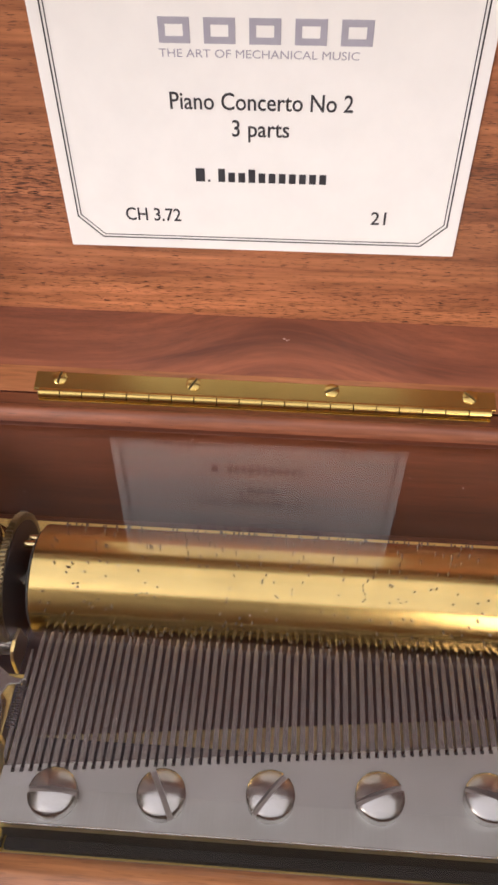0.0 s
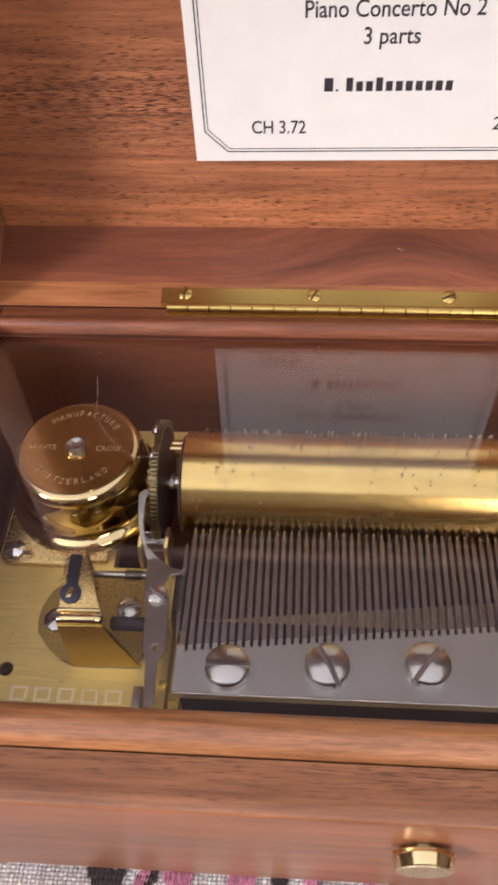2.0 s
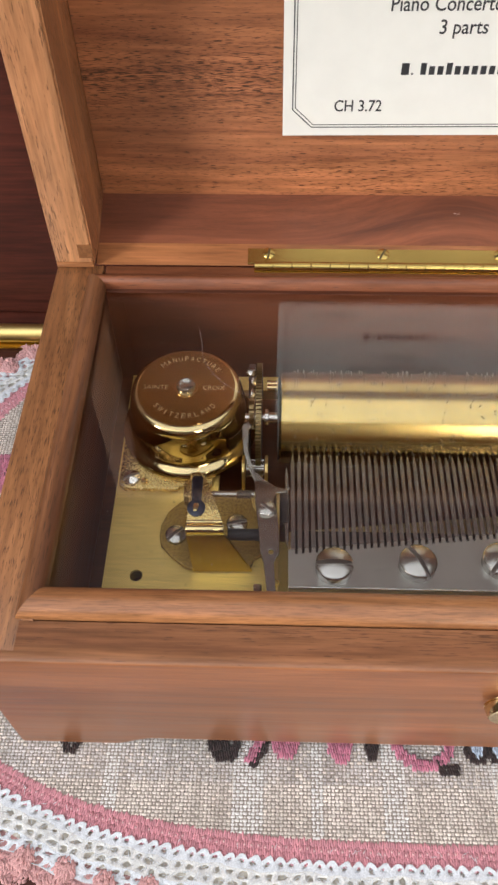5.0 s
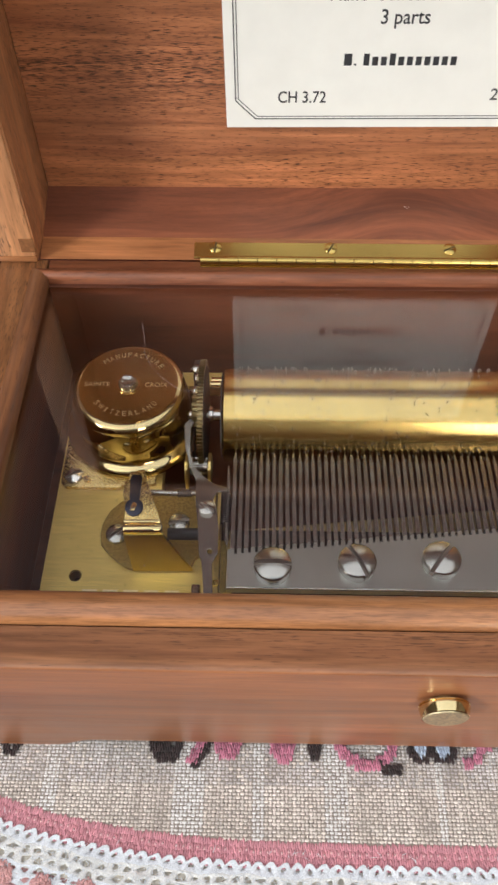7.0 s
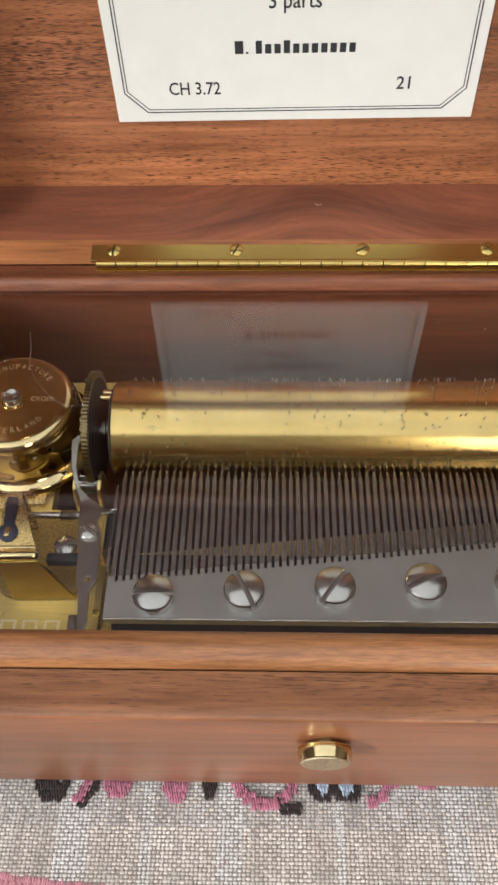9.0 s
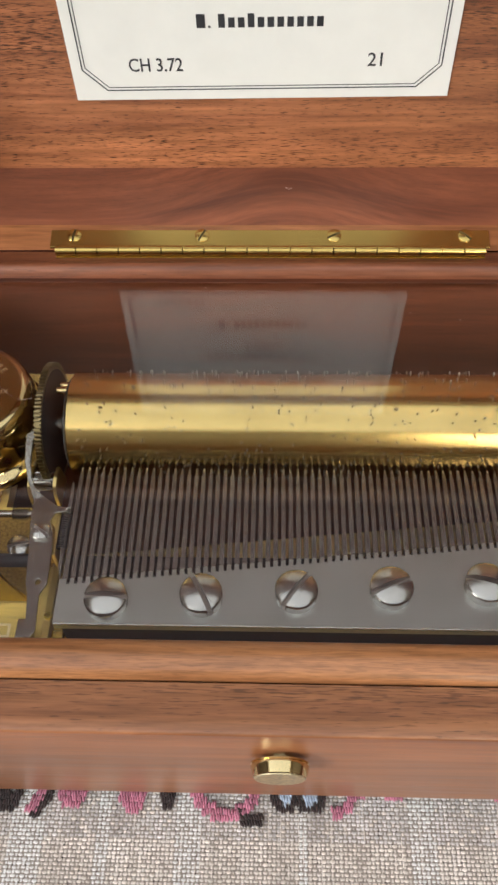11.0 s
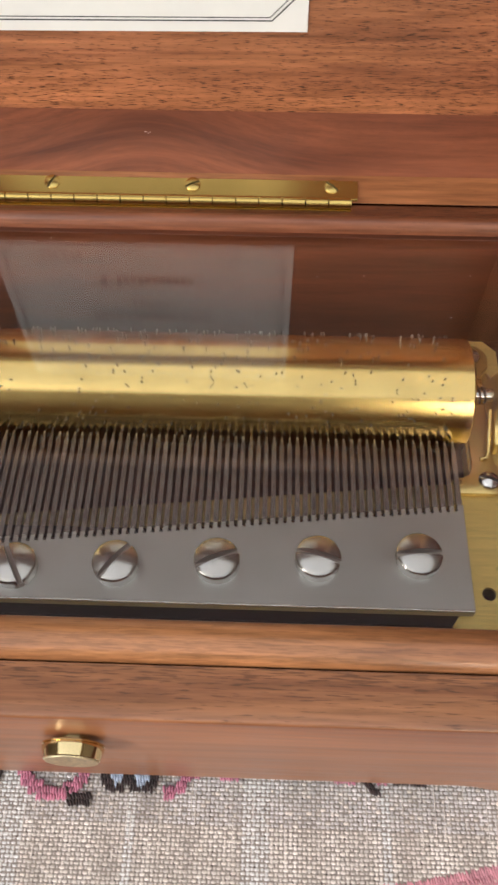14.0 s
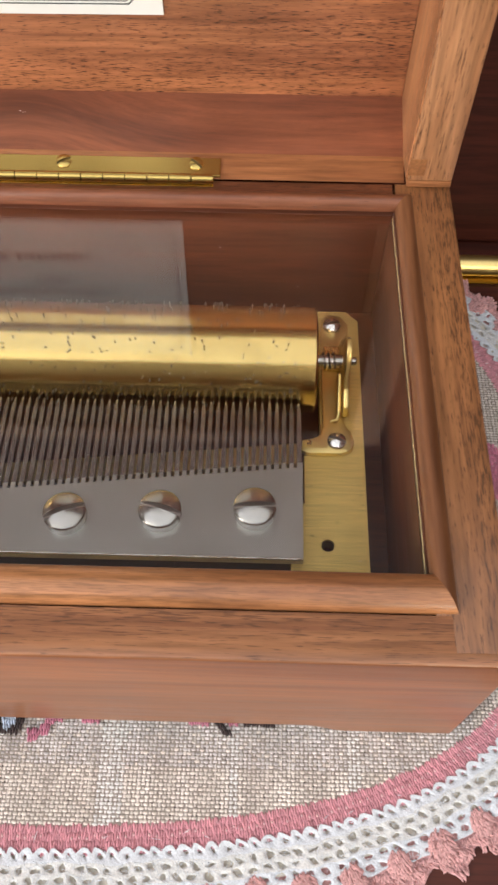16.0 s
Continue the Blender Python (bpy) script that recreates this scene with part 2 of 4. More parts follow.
PINK = yarn("pink_cotton", (0.645, 0.285, 0.33), 0.2)
ROSE = yarn("rose_crochet", (0.68, 0.37, 0.36), 0.16)
MAUVE = yarn("mauve_silk", (0.56, 0.20, 0.29), 0.25)
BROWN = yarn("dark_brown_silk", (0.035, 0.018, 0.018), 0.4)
WHITE = yarn("white_cotton", (0.74, 0.77, 0.82), 0.05)
CREAM = yarn("cream_cotton", (0.76, 0.755, 0.74), 0.08)
PALE_BLUE = yarn("pale_blue_silk", (0.55, 0.63, 0.78), 0.2)
PIANO = walnut("mahogany_lacquer", "x", light=(0.115, 0.027, 0.015), dark=(0.034, 0.009, 0.006), pores=0.1, rough=0.5, coat=0.05, gloss=0.3)
PIANO.node_tree.nodes["Principled BSDF"].inputs["Specular IOR Level"].default_value = 0.28
# Walls of the unseen room, kept dark to limit bounced light.
PLASTER = plain("wall_plaster", (0.2, 0.17, 0.145), 0.9, 0.06, 3, 0.002)
CEILING = plain("ceiling_plaster", (0.5, 0.46, 0.41), 0.9, 0.03, 3)
FLOORING = walnut("oak_floor", "x", light=(0.4, 0.24, 0.12), dark=(0.2, 0.11, 0.05), pores=0.2)
GLASS, _nt, _b = material("clear_glass")
_b.inputs["Base Color"].default_value = (1, 1, 1, 1)
_b.inputs["Transmission Weight"].default_value, _b.inputs["Roughness"].default_value, _b.inputs["IOR"].default_value = 1.0, 0.0, 1.6


# ---- building helpers, in millimetres ----
def thing(name, base, label, category, group="", kind=""):
    ob = new(name)
    ob.location = Vector(base) * MM
    ob.empty_display_size = 0.01
    return tagged(ob, label, category, group, kind)


def root_place(ob):
    while ob.parent:
        ob = ob.parent
    return ob.location


def part(name, bm, mat, parent=None, label="", smooth=0.0, kind=""):
    """One mesh object from a bmesh in millimetres, under a thing or a part. smooth: the angle up to which edges are shaded smooth."""
    off = root_place(parent) if parent else Vector()
    bmesh.ops.recalc_face_normals(bm, faces=bm.faces)
    for v in bm.verts:
        v.co = v.co * MM - off
    if smooth:
        for f in bm.faces:
            f.smooth = True
        for e in bm.edges:
            e.smooth = len(e.link_faces) == 2 and e.calc_face_angle(0) < radians(smooth)
    me = bpy.data.meshes.new(name)
    bm.to_mesh(me)
    bm.free()
    me.materials.append(mat)
    ob = new(name, me)
    ob.parent = parent
    return tagged(ob, label, kind=kind)


def join(*bms):
    a = bms[0]
    for b in bms[1:]:
        me = bpy.data.meshes.new("tmp")
        b.to_mesh(me)
        b.free()
        a.from_mesh(me)
        bpy.data.meshes.remove(me)
    return a


def box(x0, x1, y0, y1, z0, z1, bevel=0.0, seg=2):
    bm = bmesh.new()
    bmesh.ops.create_cube(bm, size=1)
    for v in bm.verts:
        v.co = ((x0 + x1) / 2 + v.co.x * (x1 - x0), (y0 + y1) / 2 + v.co.y * (y1 - y0), (z0 + z1) / 2 + v.co.z * (z1 - z0))
    if bevel:
        bmesh.ops.bevel(bm, geom=bm.edges[:], offset=bevel, segments=seg, affect="EDGES", profile=0.5)
    return bm


def frame_of(axis):
    a = Vector({"x": (1, 0, 0), "y": (0, 1, 0), "z": (0, 0, 1)}[axis] if isinstance(axis, str) else axis).normalized()
    u = a.orthogonal().normalized()
    return a, u, a.cross(u)


def lathe(profile, centre, axis="z", seg=48):
    """A turned shape: profile of (radius, height) along the axis through centre."""
    bm = bmesh.new()
    a, u, w = frame_of(axis)
    c = Vector(centre)
    rings = []
    for r, h in profile:
        if r < 1e-6:
            rings.append([bm.verts.new(c + a * h)])
        else:
            rings.append([bm.verts.new(c + a * h + (u * math.cos(2 * math.pi * k / seg) + w * math.sin(2 * math.pi * k / seg)) * r) for k in range(seg)])
    for p, q in zip(rings, rings[1:]):
        for k in range(seg):
            j = (k + 1) % seg
            if len(p) == 1 and len(q) == 1:
                continue
            if len(p) == 1:
                bm.faces.new((p[0], q[k], q[j]))
            elif len(q) == 1:
                bm.faces.new((p[k], p[j], q[0]))
            else:
                bm.faces.new((p[k], p[j], q[j], q[k]))
    for ring in (rings[0], rings[-1]):
        if len(ring) > 2:
            bm.faces.new(ring)
    return bm


def rod(a, b, r, seg=12):
    a, b = Vector(a), Vector(b)
    return lathe([(r, 0), (r, (b - a).length)], a, b - a, seg)


def prism(poly, low, high, plane="xy", bevel=0.0):
    """A flat shape, given as corners in a plane, with thickness from low to high."""
    bm = bmesh.new()
    put = {"xy": lambda p, h: (p[0], p[1], h), "xz": lambda p, h: (p[0], h, p[1]), "yz": lambda p, h: (h, p[0], p[1])}[plane]
    lo = [bm.verts.new(put(p, low)) for p in poly]
    hi = [bm.verts.new(put(p, high)) for p in poly]
    bm.faces.new(lo)
    bm.faces.new(hi)
    n = len(poly)
    for k in range(n):
        bm.faces.new((lo[k], lo[(k + 1) % n], hi[(k + 1) % n], hi[k]))
    bmesh.ops.recalc_face_normals(bm, faces=bm.faces)
    if bevel:
        flat = [e for e in bm.edges if len(e.link_faces) == 2 and e.calc_face_angle(0) > radians(40)]
        bmesh.ops.bevel(bm, geom=flat, offset=bevel, segments=2, affect="EDGES", profile=0.5)
    return bm


def tube(points, r, seg=8, closed=False):
    bm = bmesh.new()
    pts = [Vector(p) for p in points]
    n = len(pts)
    rings = []
    up = None
    for i, p in enumerate(pts):
        d = (pts[(i + 1) % n] - pts[i - 1]) if closed else (pts[min(i + 1, n - 1)] - pts[max(i - 1, 0)])
        d.normalize()
        up = d.orthogonal().normalized() if up is None else (up - d * up.dot(d)).normalized()
        w = d.cross(up)
        rings.append([bm.verts.new(p + (up * math.cos(2 * math.pi * k / seg) + w * math.sin(2 * math.pi * k / seg)) * r) for k in range(seg)])
    pairs = list(zip(rings, rings[1:])) + ([(rings[-1], rings[0])] if closed else [])
    for p, q in pairs:
        for k in range(seg):
            bm.faces.new((p[k], p[(k + 1) % seg], q[(k + 1) % seg], q[k]))
    if not closed:
        bm.faces.new(rings[0])
        bm.faces.new(rings[-1])
    return bm


def text_bm(words, width, height=0.0):
    """Flat lettering in the xy plane from 0 to width, as a bmesh in millimetres with a little thickness."""
    cu = bpy.data.curves.new("lettering", "FONT")
    cu.body, cu.size, cu.resolution_u, cu.offset = words, 10, 3, 0.09 if height > 3 else 0.0
    ob = bpy.data.objects.new("lettering", cu)
    me = bpy.data.meshes.new_from_object(ob)
    bpy.data.objects.remove(ob)
    bm = bmesh.new()
    bm.from_mesh(me)
    bpy.data.meshes.remove(me)
    xs = [v.co.x for v in bm.verts]
    ys = [v.co.y for v in bm.verts]
    sx = width / (max(xs) - min(xs))
    sy = height / max(ys) if height else sx
    x0 = min(xs)
    for v in bm.verts:
        v.co = ((v.co.x - x0) * sx, v.co.y * sy, 0)
    return bm


# ---- the room ----
def slab(name, x0, x1, y0, y1, z0, z1, mat, hole=None):
    """A wall of the room in metres; hole: an opening (low and high along the wall, low and high upwards)."""
    bms = []
    if hole:
        a, b2, c, d = hole
        along_x = (x1 - x0) > (y1 - y0)
        lo, hi = (x0, x1) if along_x else (y0, y1)
        for p, q, r, s in ((lo, a, z0, z1), (b2, hi, z0, z1), (a, b2, z0, c), (a, b2, d, z1)):
            bms.append(box(p * 1000, q * 1000, y0 * 1000, y1 * 1000, r * 1000, s * 1000) if along_x else box(x0 * 1000, x1 * 1000, p * 1000, q * 1000, r * 1000, s * 1000))
    else:
        bms.append(box(x0 * 1000, x1 * 1000, y0 * 1000, y1 * 1000, z0 * 1000, z1 * 1000))
    return part(name, join(*bms), mat, None, kind="structure")


FLOOR_Z, TOP_Z = -0.76, 1.8
slab("floor", -2.2, 2.2, -1.9, 1.2, FLOOR_Z - 0.1, FLOOR_Z, FLOORING)
# The opening overhead is made up, to hold the fill lamp.
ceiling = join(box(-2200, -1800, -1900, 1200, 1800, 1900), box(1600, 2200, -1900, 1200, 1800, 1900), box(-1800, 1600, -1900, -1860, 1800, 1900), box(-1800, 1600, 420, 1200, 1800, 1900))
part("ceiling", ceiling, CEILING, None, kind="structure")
slab("wall_north", -2.2, 2.2, 1.2, 1.4, FLOOR_Z, TOP_Z, PLASTER)
slab("wall_east", 2.2, 2.4, -1.9, 1.2, FLOOR_Z, TOP_Z, PLASTER)
slab("wall_south", -2.2, 2.2, -2.1, -1.9, FLOOR_Z, TOP_Z, PLASTER, (0.53, 1.07, 0.48, 1.68))
slab("wall_west", -2.4, -2.2, -1.9, 1.2, FLOOR_Z, TOP_Z, PLASTER, (-1.87, -1.13, 0.72, 1.78))

# ---- the piano under the box ----
piano = thing("piano", (0, 200, -760), "dark mahogany piano with a lacquered lid and a brass hinge strip", "piano")
part("lid", box(-700, 700, -150, 156, -22, -2, 3), PIANO, piano, "glossy dark red mahogany lid")
part("top_board", box(-700, 700, 165, 330, -22, -3, 2), PIANO, piano)
# Its unseen top is raised to keep the ceiling out of the pane's reflection.
part("fallboard", prism([(172, -3), (217, 565), (242, 565), (228, -3)], -700, 700, "yz", 2), PIANO, piano, "lacquered upright board with dull reflections")
part("keybed", box(-700, 700, -150, 330, -130, -24, 4), PIANO, piano)
for _x in (-690, 620):
    part("leg", box(_x, _x + 70, 60, 330, -760, -131, 6), PIANO, piano)
part("lower_panel", box(-618, 618, 230, 260, -760, -131, 3), PIANO, piano)
_h = part("hinge", box(-690, 690, 156.4, 164.6, -4.6, -4.1), BRASS_HINGE, piano, "long brass hinge")
for k in range(23):
    part("knuckle", lathe([(2.8, 0), (3.2, 0.4), (3.2, 59.2), (2.8, 59.6)], (-690 + 60 * k, 160.5, -0.6), "x", 20), BRASS_BRIDGE, _h, smooth=40)

# ---- the box ----
HX, Y0, Y1, TOP = 107.0, 21.1, 135.5, 52.2
mbox = thing("music_box", (0, 77, 0), "open walnut music box with rounded inner lip and brass hinge", "music box")


def foot_profile(half, z_top, arch=4.6, inner=74, outer=84):
    pts = [(-half, 0), (-half, z_top), (half, z_top), (half, 0)]
    for s in (1, -1):
        run = [(outer - (outer - inner) * k / 6, arch * (0.5 - 0.5 * math.cos(math.pi * k / 6))) for k in range(7)]
        run = run if s == 1 else [(-x, z) for x, z in reversed(run)]
        pts += run
    return pts


front = join(prism(foot_profile(HX, TOP), Y0, Y0 + 2.3, "xz"), box(-96.8, 96.8, Y0 + 2.3, 29.7, 8, TOP), box(-94.06, 94.06, 29.7, 33.6, 8, TOP - 1.35))
bmesh.ops.bevel(front, geom=[e for e in front.edges if all(v.co.y < Y0 + 0.01 for v in e.verts)], offset=0.8, segments=4, affect="EDGES", profile=0.5)
front_board = part("front_board", front, WALNUT_X, mbox, "walnut front with low feet cut in", smooth=35)
front_board.data.materials.append(WALNUT_SMOOTH)
for f in front_board.data.polygons:
    f.material_index = 1 if f.normal.y < -0.6 else 0
back_board = part("back_board", box(-93.5, 93.5, 128.6, Y1, 5, TOP, 0.2), WALNUT_SHADED, mbox, "back board with the shade inside the box in its colour", smooth=35)
back_board.data.materials.append(WALNUT_LIP_SHADED)
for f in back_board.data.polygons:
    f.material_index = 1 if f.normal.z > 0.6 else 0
for s in (-1, 1):
    part("side_board", prism([(s * x, y) for x, y in ((96.82, Y0 + 2.32), (HX - 0.02, Y0 + 2.32), (HX - 0.02, Y1), (94.1, Y1), (94.1, 29.74), (96.82, 29.74))], 5, TOP, "xy", 0.08), WALNUT_Y, mbox, "end board with open dark pores", smooth=35)
    # Thin sheet added to carry the shade on the inner face.
    part("side_lining", box(min(s * 93.6, s * 94.08), max(s * 93.6, s * 94.08), 33.7, 128.5, 13.1, TOP - 1.3), WALNUT_SHADED_SIDE, mbox, "sheet that darkens the inner face for shade")
part("bottom_board", box(-93.5, 93.5, 33.8, 128.5, 9, 13, 0.2), WALNUT_SHADED, mbox)

LIP = [(0, 51.6), (0.0, 52.5), (0.25, 53.1), (0.8, 53.75), (1.6, 54.25), (2.6, 54.5), (3.5, 54.4), (4.3, 54.0), (4.9, 53.3), (5.2, 52.4), (5.2, 51.05), (0.6, 51.05)]


def lip(a, b, inward, slim=1.0, trim=(1.0, 1.0)):
    """One mitred length of the rounded lip from corner a to corner b; inward: the way into the box."""
    bm = bmesh.new()
    a, b, n = Vector(a), Vector(b), Vector(inward)
    d = (b - a).normalized()
    ends = [[bm.verts.new((p.x + n.x * w * slim + d.x * w * s, p.y + n.y * w * slim + d.y * w * s, z)) for w, z in LIP] for p, s in ((a, trim[0]), (b, -trim[1]))]
    k = len(LIP)
    for i in range(k):
        bm.faces.new((ends[0][i], ends[0][(i + 1) % k], ends[1][(i + 1) % k], ends[1][i]))
    bm.faces.new(ends[0])
    bm.faces.new(ends[1])
    return bm


LX, LF, LB = 97.8, 30.08, 131.0
# Front lip takes the lit colour, back and sides the shaded ones.
part("front_lip", lip((-LX, LF), (LX, LF), (0, 1), 1.36, (1.0, 0.78)), WALNUT_LIP_LIT, mbox, smooth=40)
part("back_lip", lip((LX, LB), (-LX, LB), (0, -1), 0.74, (0.78, 1.0)), WALNUT_LIP_SHADED, mbox, smooth=40)
part("side_lip", lip((-LX, LB), (-LX, LF), (1, 0), 1.0, (0.74, 1.36)), WALNUT_LIP_SIDE_SHADED, mbox, smooth=40)
part("side_lip", lip((LX, LF), (LX, LB), (-1, 0), 0.78, (1.36, 0.74)), WALNUT_LIP_SIDE_SHADED, mbox, smooth=40)

# Strip added for the dark line between back lip and pane.
part("glass_rebate", box(-93.3, 93.3, 126.0, 127.9, 51.03, 51.3, 0.05), WALNUT_SHADED, mbox, "narrow strip put in for the dark line under the back lip")

# lid, standing open
lid = part("lid", box(-96.2, 96.2, 157.4, 162.5, 58.5, 158, 0.2), WALNUT_PANEL, mbox, "lid panel of streaked walnut veneer")
part("rim_board", prism([(142.4, 54.5), (157.35, 60.0), (157.35, 57.0), (143.4, 54.66)], -96.2, 96.2, "yz"), WALNUT_CURLY, lid, smooth=35)
part("rim_edge", prism([(135.7, 52.45), (142.4, 54.45), (157.3, 56.8), (162.5, 56.8), (162.5, 52.45)], -96.3, 96.3, "yz"), WALNUT_RIM, lid, "bevelled edge that carries the hinge")
for s in (-1, 1):
    xa, xb = sorted((s * 96.65, s * HX))
    part("rim_end", box(xa, xb, 134.3, 162.5, 52.45, 54.3, 0.3), WALNUT_LIP_LIT, lid, smooth=35)
    part("joint_tongue", box(min(s * 96.4, s * 100.2), max(s * 96.4, s * 100.2), 134.15, 134.6, 56.0, 60.6, 0.05), WALNUT_Y, lid, "end grain of a corner joint")
    # Thin sheet added to set the inner face's tone apart from the front.
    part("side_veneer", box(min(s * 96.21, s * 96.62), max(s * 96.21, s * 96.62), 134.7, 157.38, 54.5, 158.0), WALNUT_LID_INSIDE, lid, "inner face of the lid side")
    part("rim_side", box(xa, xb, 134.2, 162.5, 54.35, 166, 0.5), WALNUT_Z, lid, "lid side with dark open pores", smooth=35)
part("rim_board", box(-96.2, 96.2, 134.2, 162.5, 158.1, 166, 0.6), WALNUT_X, lid, smooth=35)

# brass hinge with twenty knuckles, its upper leaf lying on the bevel
HL, HR, KL, KR = -54.2, 52.7, -52.4, 51.2
hinge = part("hinge", join(prism([(136.2, 53.08), (140.7, 54.43), (140.85, 54.0), (136.0, 52.6)], HL, HR, "yz", 0.06), prism([(134.5, 54.5), (136.18, 53.06), (135.98, 52.62), (134.3, 54.0)], KL, KR, "yz")), BRASS_HINGE, mbox, "long brass piano hinge with slotted screws")
part("lower_leaf", box(KL, KR, 133.1, 135.4, TOP + 0.02, TOP + 0.3, 0.1), BRASS_HINGE, hinge)
for k in range(20):
    w = (KR - KL) / 20
    part("knuckle", lathe([(0.9, 0.1), (1.22, 0.14), (1.22, w - 0.14), (0.9, w - 0.1)], (KL + k * w, 134.3, 53.62), "x", 20), BRASS_HINGE, hinge, smooth=50)


def slotted_screw(name, place, axis, r, dome, height, slot_dir, mat, parent, label="", slot=0.16, depth=0.5):
    """A screw head: a shallow dome on a short rim, cut across by a slot along slot_dir."""
    a = Vector({"x": (1, 0, 0), "y": (0, 1, 0), "z": (0, 0, 1)}[axis] if isinstance(axis, str) else axis).normalized()
    d = Vector(slot_dir).normalized()
    w = a.cross(d)
    c = Vector(place)
    hw = r * slot
    xm = math.sqrt(r * r - hw * hw)
    bms = []
    cols, rows = 20, 7
    for s in (-1, 1):
        bm = bmesh.new()
        grid = []
        for i in range(cols + 1):
            x = -xm * math.cos(math.pi * i / cols)
            ym = max(math.sqrt(max(r * r - x * x, 0)), hw)
            col = []
            for j in range(rows + 1):
                y = hw + (ym - hw) * math.sin(math.pi / 2 * j / rows)
                q = min(math.hypot(x, y) / r, 1)
                edge = 0.12 * dome * max(0, (q - 0.94) / 0.06)
                col.append(bm.verts.new(c + d * x + w * (y * s) + a * (height + dome * (1 - q * q) - edge)))
            grid.append(col)
        low = [bm.verts.new(g[rows].co - a * (g[rows].co - c).dot(a)) for g in grid]
        inner = [bm.verts.new(g[0].co - a * ((g[0].co - c).dot(a) - max(height - depth, 0.02))) for g in grid]
        for i in range(cols):
            for j in range(rows):
                bm.faces.new((grid[i][j], grid[i + 1][j], grid[i + 1][j + 1], grid[i][j + 1]))
            bm.faces.new((low[i], low[i + 1], grid[i + 1][rows], grid[i][rows]))
            bm.faces.new((inner[i], inner[i + 1], grid[i + 1][0], grid[i][0]))
        bmesh.ops.remove_doubles(bm, verts=bm.verts[:], dist=1e-4)
        bms.append(bm)
    bms.append(lathe([(r * 0.98, 0), (r * 0.98, max(height - depth, 0.05))], c, a, 40))
    ob = part(name, join(*bms), mat, parent, label, smooth=38)
    # Slot faces take a darker metal: the shade in the slot as colour.
    ob.data.materials.append(BRASS_GEAR if mat is BRASS_HINGE else SLOT_SHADED)
    base = root_place(ob)
    for f in ob.data.polygons:
        mid = (f.center + base) / MM - c
        if abs(mid.dot(w)) < hw * 1.02 and mid.dot(a) > 0.01:
            f.material_index = 1
    return ob


for fx, ang in ((-48.4, 80), (-16.9, 60), (15.3, 25), (46.9, 140)):
    slotted_screw("screw", (fx, 139.2, 53.98), (0, -0.287, 0.958), 1.75, 0.35, 0.2, (math.cos(radians(ang)), 0.958 * math.sin(radians(ang)), 0.287 * math.sin(radians(ang))), BRASS_HINGE, hinge, depth=0.2)

# brass knob on the front
knob = part("knob", lathe([(0, 0), (2.6, 0), (2.6, 0.6), (4.9, 0.75), (5.2, 0.9), (5.2, 1.15), (4.95, 1.25), (4.95, 1.4), (5.2, 1.5), (5.2, 1.75), (4.75, 3.35), (4.6, 3.45), (0, 3.5)], (2.6, 21.1, 37.8), (0, -1, 0), 56), BRASS_POLISHED, mbox, "turned brass knob with a grained face", smooth=30)
part("knob_face", lathe([(0, 0), (4.55, 0), (4.4, 0.2), (0, 0.25)], (2.6, 17.6, 37.8), (0, -1, 0), 40), BRASS_FACE, knob)

# ---- title card inside the lid ----
CY = 157.36
card = thing("title_card", (-2.6, CY, 78.5), "cream title card with black lettering, glued inside the lid", "label")
CX0, CX1, CZ0, CZ1 = -45.2, 40.0, 79.2, 144.0
part("paper", box(CX0, CX1, CY - 0.35, CY - 0.02, CZ0, CZ1, 0.12), CARD, card)


def on_card(bm, x, z, lift=0.42):
    for v in bm.verts:
        v.co = (x + v.co.x, CY - lift, z + v.co.y)
    return bm


def card_line(inset, cut, width):
    x0, x1, z0, z1 = CX0 + inset, CX1 - inset, CZ0 + inset, CZ1 - inset
    ring = [(x0 + cut, z0), (x1 - cut, z0), (x1, z0 + cut), (x1, z1 - cut), (x1 - cut, z1), (x0 + cut, z1), (x0, z1 - cut), (x0, z0 + cut)]
    bm = bmesh.new()
    n = len(ring)
    for i in range(n):
        p, q = Vector(ring[i]), Vector(ring[(i + 1) % n])
        d = (q - p).normalized()
        o = Vector((-d.y, d.x)) * width / 2
        e = d * width * 0.2
        bm.faces.new([bm.verts.new((c.x, CY - 0.40, c.y)) for c in (p - o - e, q - o + e, q + o + e, p + o - e)])
    return bm


part("border_line", card_line(2.5, 5.0, 0.3), INK, card)
part("border_line", card_line(3.2, 4.75, 0.22), INK, card)
part("lettering", on_card(text_bm("Piano Concerto No 2", 35.6, 3.4), -20.3, 111.4), INK, card)
part("lettering", on_card(text_bm("3 parts", 11.4, 3.4), -8.3, 106.0), INK, card)
part("lettering", on_card(text_bm("CH 3.72", 12.1, 3.1), -32.0, 86.2), INK, card)
part("lettering", on_card(text_bm("21", 3.2, 3.1), 21.1, 86.8), INK, card)
part("lettering", on_card(text_bm("THE ART OF MECHANICAL MUSIC", 37.2, 1.5), -21.6, 121.3), INK_GREY, card)


def bar(x0, x1, z0, z1):
    bm = bmesh.new()
    bm.faces.new([bm.verts.new((x, CY - 0.42, z)) for x, z in ((x0, z0), (x1, z0), (x1, z1), (x0, z1))])
    return bm


part("name_bar", bar(-16.1, -14.2, 95.9, 98.9), INK, card)
part("name_bar", bar(-13.6, -13.1, 95.9, 96.4), INK, card)
for k in range(11):
    part("name_bar", bar(-11.4 + 2.1 * k, -10.0 + 2.1 * k, 95.9, 98.9 if k in (0, 3) else 98.1), INK, card)


